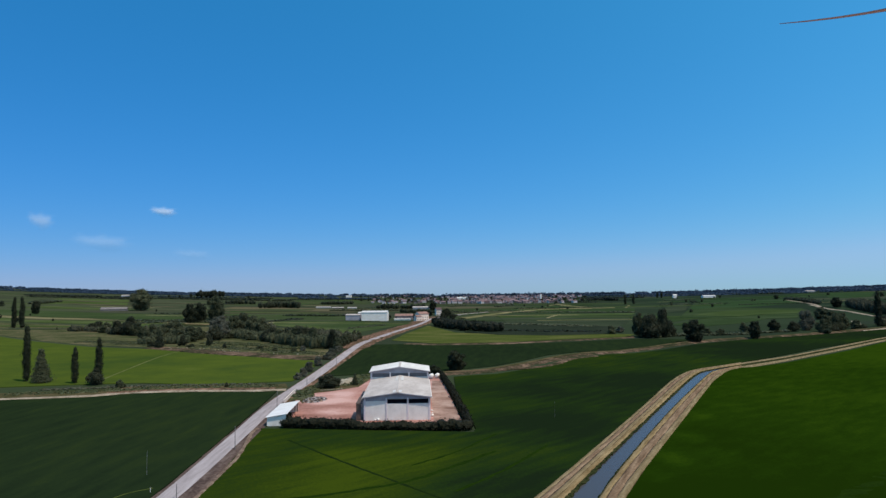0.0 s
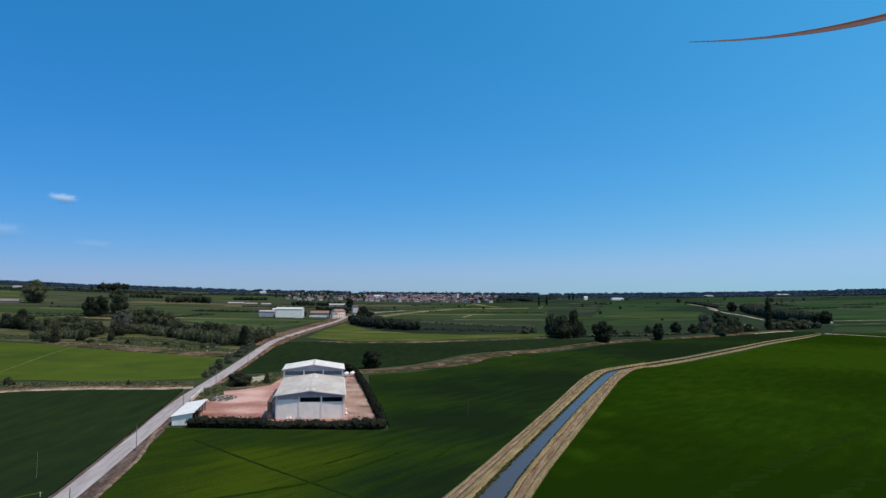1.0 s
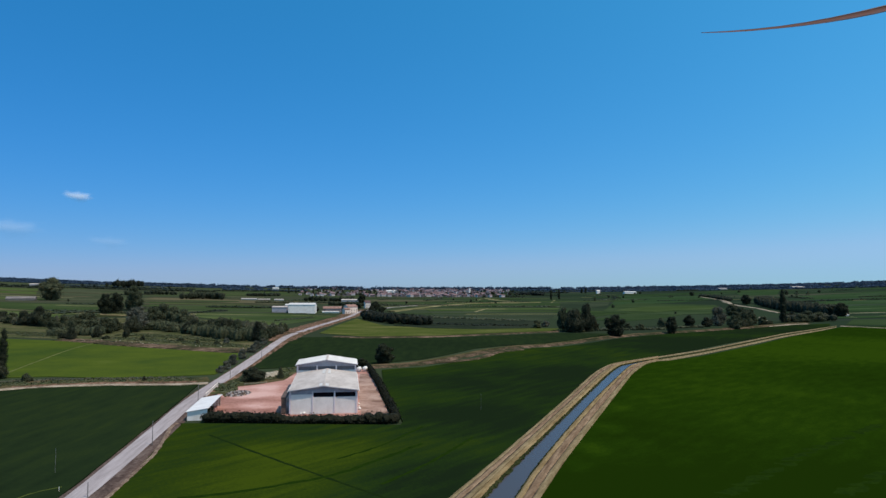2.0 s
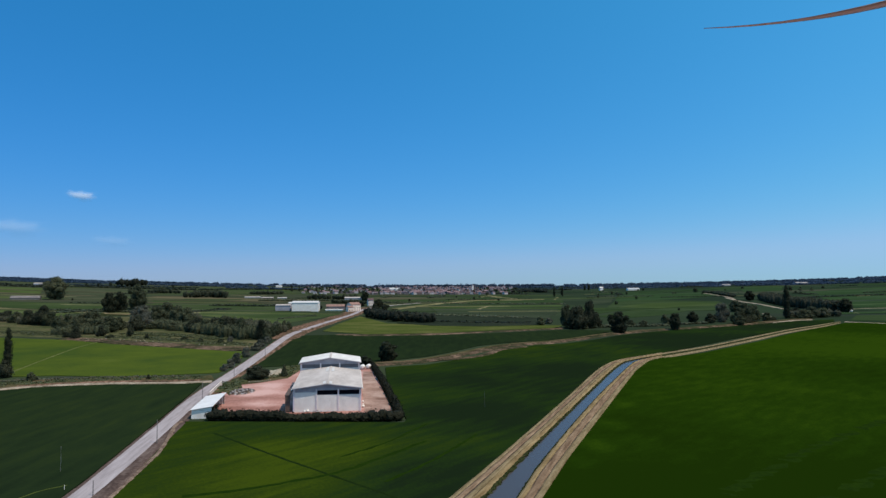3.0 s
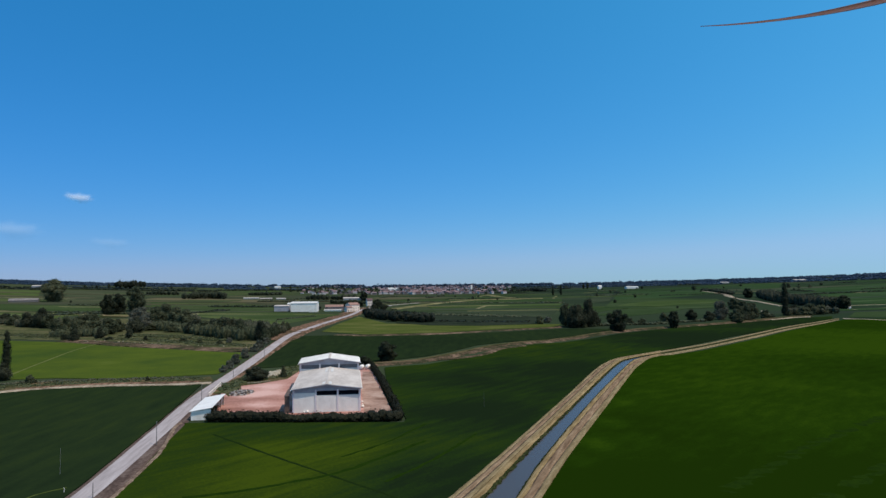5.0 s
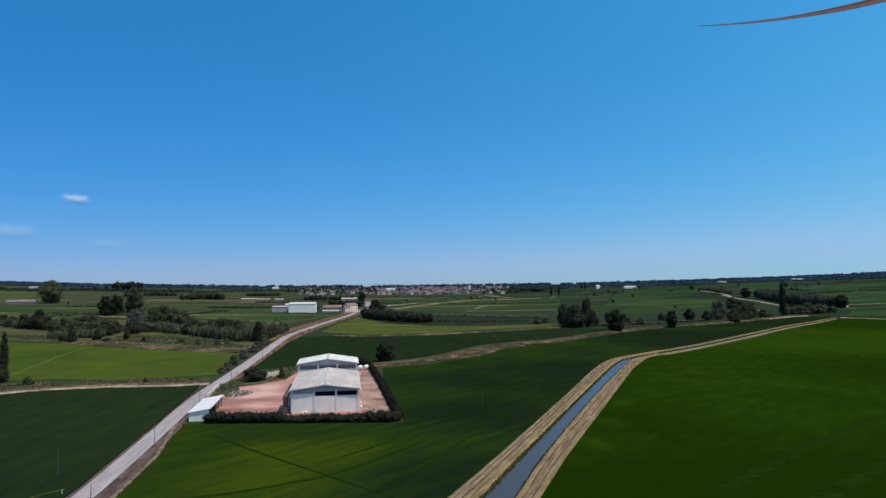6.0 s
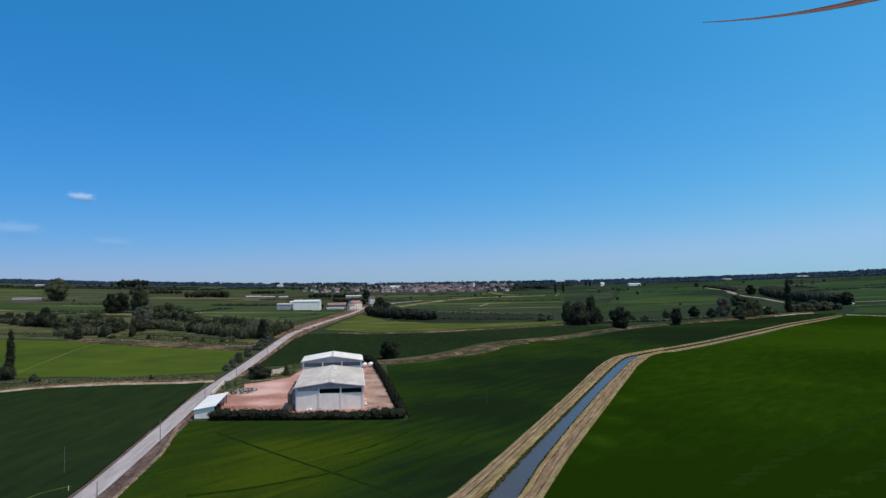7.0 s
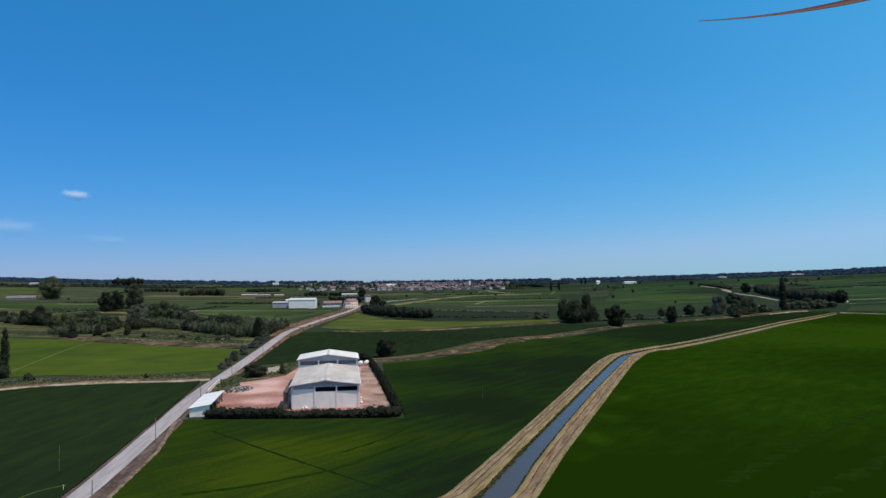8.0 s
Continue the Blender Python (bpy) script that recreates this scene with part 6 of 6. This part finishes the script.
house(on(-120.5, 905.0, 50), 17.0, 10.0, 9.4, 2.8, "pinkish-white two-storey farmhouse with terracotta roof beside the road", windows=4, storeys=2, wall_mat=PINK_WALL, roof_mat=TILE_WARM)
house(on(-124.5, 893.0, 38), 8.0, 7.0, 6.2, 1.8, "small pale annex beside the farmhouse", windows=2, wall_mat=PINK_WALL, roof_mat=TILE_WARM)
house(on(-118.0, 1095.0, 20), 9.0, 9.0, 9.5, 3.0, "cream two-storey house beside the road", windows=3, storeys=2, wall_mat=PINK_WALL)
house(on(-190.0, 1420.0, 4), 36.0, 14.0, 4.5, 2.0, "low grey shed at the edge of the village", "shed", wall_mat=WALL_GREY, roof_mat=ROOF, name="farm_shed")
house(pose(-728.0, 1155.0, gz(-728, 1155) - 0.05, 0, 0, 24), 44.0, 20.0, 3.2, 3.4, "long low barn with a dull grey roof", "barn", wall_mat=POLE, roof_mat=RUBBLE, name="barn")

for x, y, w in ((-429.0, 1497.0, 34.0), (-388.0, 1470.0, 26.0), (-356.0, 1474.0, 20.0)):
    house(on(x, y, 5), w, 9.0, 2.0, 1.2, "low pale livestock shed on the plain", "shed", "livestock sheds", wall_mat=PLASTER, roof_mat=ROOF, name="livestock_shed")
house(on(496.0, 802.0, 12), 8.0, 5.0, 2.2, 0.7, "small pale hut at the edge of the wood", "hut", wall_mat=PINK_WALL, roof_mat=SKYLIGHT, name="hut")
for spot in ((-98.5, 1018.0, 13.0, 14.0), (-97.0, 1045.0, 11.0, 10.0), (-156.0, 1344.0, 20.0, 17.0), (-129.0, 1075.0, 8.0, 9.0), (-86.0, 1000.0, 6.0, 14.0), (-138.0, 955.0, 8.0, 8.0), (-178.0, 960.0, 7.0, 10.0)):
    plant("round_dark", spot, "dark broadleaf tree among the farm buildings", group="farm trees")
belt([(-196.0, 1215.0), (-165.0, 1195.0), (-140.0, 1180.0)], 9.0, 329, step=6.0, width=14.0, mat=LEAF_DARK, label="dark tree belt behind the farm")
village = random.Random(23)
kinds = [house_meshes(w, d, h, r, PLASTER, TILE) for w, d, h, r in ((10, 8, 5.2, 2.2), (13, 9, 5.8, 2.4), (9, 8, 3.4, 2.0), (15, 9, 6.2, 2.6), (9, 9, 6.8, 2.0))]
sites = []
while len(sites) < 620:
    ahead = 1980 + 2300 * village.random() ** 1.5
    share = village.choice((village.gauss(0.0, 0.055), village.uniform(-0.21, 0.10), village.gauss(-0.01, 0.06)))
    if -0.24 <= share <= 0.11:
        sites.append((ahead, share, village.choice((0, 90, 15, 100, 40))))
sites.sort()
for i, (ahead, share, turn) in enumerate(sites[:280]):
    ob = thing("village_house", "far village house with pale walls and terracotta roof", "house", "village houses", at=on(ahead * share, ahead, turn))
    walls, roof = kinds[i % 5]
    part("wall", walls, None, ob)
    part("roof", roof, None, ob)


def joined(name, pieces, mat, label):
    """Many far pieces in one mesh."""
    bm = bmesh.new()
    for me, m in pieces:
        old = len(bm.verts)
        bm.from_mesh(me)
        bm.verts.ensure_lookup_table()
        for k in range(old, len(bm.verts)):
            bm.verts[k].co = m @ bm.verts[k].co
    return tagged(part(name, bm, mat), label, "houses", kind="stuff")


rest = [(kinds[i % 5], on(ahead * share, ahead, turn)) for i, (ahead, share, turn) in enumerate(sites[280:])]
joined("village_walls", [(k[0], m) for k, m in rest], PLASTER_MIX, "pale walls of the farther village houses")
joined("village_roofs", [(k[1], m) for k, m in rest], TILE_MIX, "terracotta roofs of the farther village houses")
for i in range(170):
    ahead = village.uniform(1960, 3600)
    x = ahead * village.uniform(-0.24, 0.12)
    plant("far", (x, ahead, village.uniform(7, 14), village.uniform(7, 14)), "dark tree among village houses", group="village trees")


def tower(x, y, h, label):
    ob = thing("bell_tower", label, "tower", at=on(x, y, 20))
    part("shaft", boxes((-2.4, 2.4, -2.4, 2.4, 0, h)), WHITE, ob)
    bm = bmesh.new()
    bmesh.ops.create_cone(bm, cap_ends=True, segments=4, radius1=3.8, radius2=0.1, depth=6.0)
    bmesh.ops.rotate(bm, verts=bm.verts[:], matrix=Matrix.Rotation(radians(45), 3, "Z"))
    bmesh.ops.translate(bm, verts=bm.verts[:], vec=(0, 0, h + 3.02))
    part("spire", bm, TILE, ob)


tower(115.0, 2420.0, 24.0, "pale village bell tower above the roofs")
tower(-158.0, 2300.0, 17.0, "short pale village tower above the roofs")
for x, y, w, d, h, label in ((*(-194.2, 2684.0), 36, 20, 12, "white hall in the village"), (*(-855.4, 3467.6), 30, 20, 9, "white hall on the far plain"), (*(604.3, 2487.5), 13, 12, 13, "white hall with a steep roof far away"), (*(702.5, 2413.3), 44, 20, 8, "long white hall on the far plain"), (*(1280.5, 2962.5), 40, 20, 6, "pale hall on the far plain"), (*(1470.4, 2689.8), 50, 24, 8, "pale hall far away on the plain"), (*(-1415.3, 2320.1), 34, 16, 8, "pale hall behind the large tree")):
    house(on(x, y, 6), w, d, h * 0.75, h * 0.3, label, "hall", "far halls", wall_mat=WALL_GREY if label.startswith("pale") else WHITE, roof_mat=ROOF if label.startswith("pale") else SKYLIGHT, name="far_hall")

# ---- far woods ----
far = random.Random(31)
for i in range(34):
    r = 2400 + 2200 * (i + far.random()) / 34
    a = radians(far.uniform(-44, 44))
    length = far.uniform(160, 620) * r / 3000
    if r < 3500 and -0.24 < math.tan(a) < 0.13:
        continue
    mid = Vector((r * math.sin(a), r * math.cos(a)))
    side = Vector((math.cos(a), -math.sin(a))).normalized()
    tip = side * length / 2 + Vector((0, far.uniform(-60, 60)))
    belt([tuple(mid - tip), tuple(mid), tuple(mid + tip)], far.uniform(4, 7), 400 + i, step=18.0, width=26.0, mat=LEAF_DARK if r < 2900 else HAZED_LEAF, label="distant dark tree belt on the plain")
for r, first, last, low, high in ((4560, -46, 46, 6, 10), (4250, -46, 46, 4, 8), (3950, -44, 44, 4, 8), (3650, -8, 44, 4, 8), (3350, 10, 44, 4, 7), (3050, 13, 42, 3, 6), (3500, -44, -15, 3, 5)):
    for i in range(int((last - first) / 4)):
        a0 = first + 4 * i + far.uniform(-1, 1)
        a1 = a0 + far.uniform(2.8, 4.6)
        line = [((r + far.uniform(-90, 90)) * math.sin(radians(a)), r * math.cos(radians(a))) for a in (a0, (a0 + a1) / 2, a1)]
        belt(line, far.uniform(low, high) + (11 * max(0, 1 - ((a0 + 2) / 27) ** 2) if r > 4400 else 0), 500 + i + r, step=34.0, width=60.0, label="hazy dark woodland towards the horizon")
for i in range(50):
    r = far.uniform(1300, 4200)
    a = radians(far.uniform(-42, 42))
    s = far.uniform(5, 11)
    plant("far", (r * math.sin(a), r * math.cos(a), s, s * far.uniform(0.7, 1.2)), "lone dark tree on the far plain", group="lone far trees")

for i in range(58):
    r = 820 + 1700 * far.random() ** 1.3
    a = radians(far.uniform(-42, 42))
    x, y = r * math.sin(a), r * math.cos(a)
    if abs(x + 130) < 130 and 780 < y < 1150:
        continue
    lean = radians(far.choice((0, 12, -10, 78)))
    half = far.uniform(25, 110)
    tip = Vector((math.cos(lean), math.sin(lean))) * half
    if 130 < x < 520 and y < 1450:
        continue
    if i % 3:
        belt([(x - tip.x, y - tip.y), (x, y + far.uniform(-8, 8)), (x + tip.x, y + tip.y)], far.uniform(1.4, 3.6), 600 + i, step=9.0, width=8.0, mat=(LEAF_DARK, LEAF_MID)[i % 2], label="low dark hedgerow between far fields")
    else:
        tagged(part("farm_lane", ribbon([(x - tip.x, y - tip.y), (x, y + far.uniform(-6, 6)), (x + tip.x, y + tip.y)], [(-2.6, 0.1), (-2.0, 0.5), (2.0, 0.5), (2.6, 0.1)], step=15.0, ragged=0.6, seed=i), CROPS[3]), "thin dry track between far fields", "lane", kind="structure")
for i in range(38):
    r = far.uniform(760, 1900)
    a = radians(far.uniform(-42, 42))
    x, y = r * math.sin(a), r * math.cos(a)
    if abs(x + 130) < 130 and 780 < y < 1150 or abs(x + 112) < 30 or 150 < x < 450 and y < 1100:
        continue
    s = far.uniform(2.5, 6.5)
    plant("far", (x, y, s, s * far.uniform(0.8, 1.3)), "small dark shrub on the far plain", "bush", "far shrubs", "bush")

# ---- clouds ----
def cloud_material(thick):
    m = bpy.data.materials.new("thin_cloud")
    m.use_nodes = True
    n, l = m.node_tree.nodes, m.node_tree.links
    b = n["Principled BSDF"]
    b.inputs["Base Color"].default_value = (0.9, 0.9, 0.92, 1)
    b.inputs["Roughness"].default_value = 1.0
    b.inputs["Specular IOR Level"].default_value = 0.0
    coord = n.new("ShaderNodeTexCoord").outputs["Object"]
    length = n.new("ShaderNodeVectorMath")
    length.operation = "LENGTH"
    l.new(coord, length.inputs[0])
    tex = n.new("ShaderNodeTexNoise")
    tex.inputs["Scale"].default_value, tex.inputs["Detail"].default_value = 1.7, 6.0
    l.new(coord, tex.inputs["Vector"])
    mix = n.new("ShaderNodeMath")
    mix.operation = "MULTIPLY_ADD"
    l.new(tex.outputs["Fac"], mix.inputs[0])
    mix.inputs[1].default_value = 1.1
    l.new(length.outputs["Value"], mix.inputs[2])
    fade = n.new("ShaderNodeMapRange")
    fade.interpolation_type = "SMOOTHSTEP"
    l.new(mix.outputs[0], fade.inputs["Value"])
    fade.inputs["From Min"].default_value, fade.inputs["From Max"].default_value = 0.55, 1.25
    fade.inputs["To Min"].default_value, fade.inputs["To Max"].default_value = thick, 0.0
    l.new(fade.outputs["Result"], b.inputs["Alpha"])
    return m


for share, rise, wide, high, thick in ((-0.551, 0.129, 128, 62, 0.46), (-0.655, 0.080, 270, 105, 0.13), (-0.502, 0.059, 190, 70, 0.07), (-0.762, 0.118, 110, 95, 0.26)):
    bm = bmesh.new()
    bmesh.ops.create_grid(bm, x_segments=12, y_segments=12, size=1.0)
    for v in bm.verts:
        v.co = Vector((v.co.x, 0.4 * (v.co.x ** 2 + v.co.y ** 2), v.co.y))
    ob = part("cloud", bm, cloud_material(thick), smooth=True)
    y = 4300 / math.hypot(1, share)
    ob.matrix_basis = pose(share * y, y, 42 + rise * y, 0, 0, -math.degrees(math.atan(share))) @ Matrix.Diagonal((wide, wide, high, 1))
    tagged(ob, "small thin white cloud in the blue sky", "cloud", "clouds", "structure")


# ---- the hovering drone that carries the camera ----
PROP = material("brown_propeller_plastic", [(0.26, 0.13, 0.095), (0.42, 0.25, 0.20)], 40.0, rough=0.45, local=True)
SHELL = material("grey_drone_shell", [(0.30, 0.30, 0.31), (0.38, 0.38, 0.39)], 30.0, rough=0.5, local=True)


def thin_plastic(m, tint, share):
    """Lets part of the light through, as thin moulded plastic does."""
    n, l = m.node_tree.nodes, m.node_tree.links
    through_light, mix = n.new("ShaderNodeBsdfTranslucent"), n.new("ShaderNodeMixShader")
    through_light.inputs["Color"].default_value = (*tint, 1)
    mix.inputs[0].default_value = share
    l.new(n["Principled BSDF"].outputs[0], mix.inputs[1])
    l.new(through_light.outputs[0], mix.inputs[2])
    l.new(mix.outputs[0], n["Material Output"].inputs["Surface"])


thin_plastic(PROP, (0.66, 0.46, 0.42), 0.55)


def blade(bm, length, turn, tilt, drop):
    """A twisted, cambered, tapering blade from its root to a thin tip."""
    rows = []
    for k in range(15):
        u = k / 14
        r = 0.012 + (length - 0.012) * u
        chord = 0.017 * (0.55 + 0.75 * math.sin(math.pi * min(1, u * 1.15 + 0.12))) * (1 - u ** 2.5 * 0.88)
        pitch = radians(tilt * (1.15 - 0.2 * u))
        droop = -drop * (1 - (1 - u) ** 2)
        ring = []
        for x, z in ((-0.5, 0.0), (-0.2, 0.0016), (0.15, 0.0018), (0.5, 0.0), (0.15, -0.0004), (-0.2, -0.0002)):
            ring.append(bm.verts.new((r, x * chord * math.cos(pitch), z * chord / 0.02 + x * chord * math.sin(pitch) + droop)))
        rows.append(ring)
    vs = [v for ring in rows for v in ring]
    for a, b in zip(rows, rows[1:]):
        for j in range(6):
            bm.faces.new((a[j], a[(j + 1) % 6], b[(j + 1) % 6], b[j]))
    bm.faces.new(rows[0][::-1])
    bm.faces.new(rows[-1])
    bmesh.ops.rotate(bm, verts=vs, matrix=Matrix.Rotation(radians(turn), 3, "Z"))
    bmesh.ops.recalc_face_normals(bm, faces=bm.faces[:])


def quadcopter():
    ob = thing("quadcopter", "small grey quadcopter drone hovering with brown propellers", "drone", at=pose(*EYE))
    bm = boxes((-0.05, 0.05, -0.24, -0.05, 0.0, 0.05))
    bmesh.ops.bevel(bm, geom=bm.edges[:], offset=0.015, segments=3, affect="EDGES")
    part("body", bm, SHELL, ob, smooth=True)
    for sx, z, turn, tilt, drop in ((1, 0.1605, 175.0, -6.0, 0.037), (-1, 0.1760, 9.0, 7.0, 0.018)):
        hub = Vector((sx * 0.312, 0.30, z))
        bm = bmesh.new()
        tube(bm, (sx * 0.04, -0.10, 0.03), (hub.x, hub.y, z - 0.035), 0.012, 0.009, 10)
        part("arm", bm, SHELL, ob)
        bm = bmesh.new()
        tube(bm, (hub.x, hub.y, z - 0.045), (hub.x, hub.y, z - 0.008), 0.014, 0.014, 16)
        part("motor", bm, RUST, ob)
        rotor = part("propeller", hub_mesh(), PROP, ob)
        rotor.location = hub
        for k in range(2):
            bm = bmesh.new()
            blade(bm, 0.184, turn + 180 * k, tilt, drop)
            part("blade", bm, PROP, rotor, smooth=True)


def hub_mesh():
    bm = bmesh.new()
    tube(bm, (0, 0, -0.008), (0, 0, 0.008), 0.014, 0.011, 16)
    return bm


quadcopter()
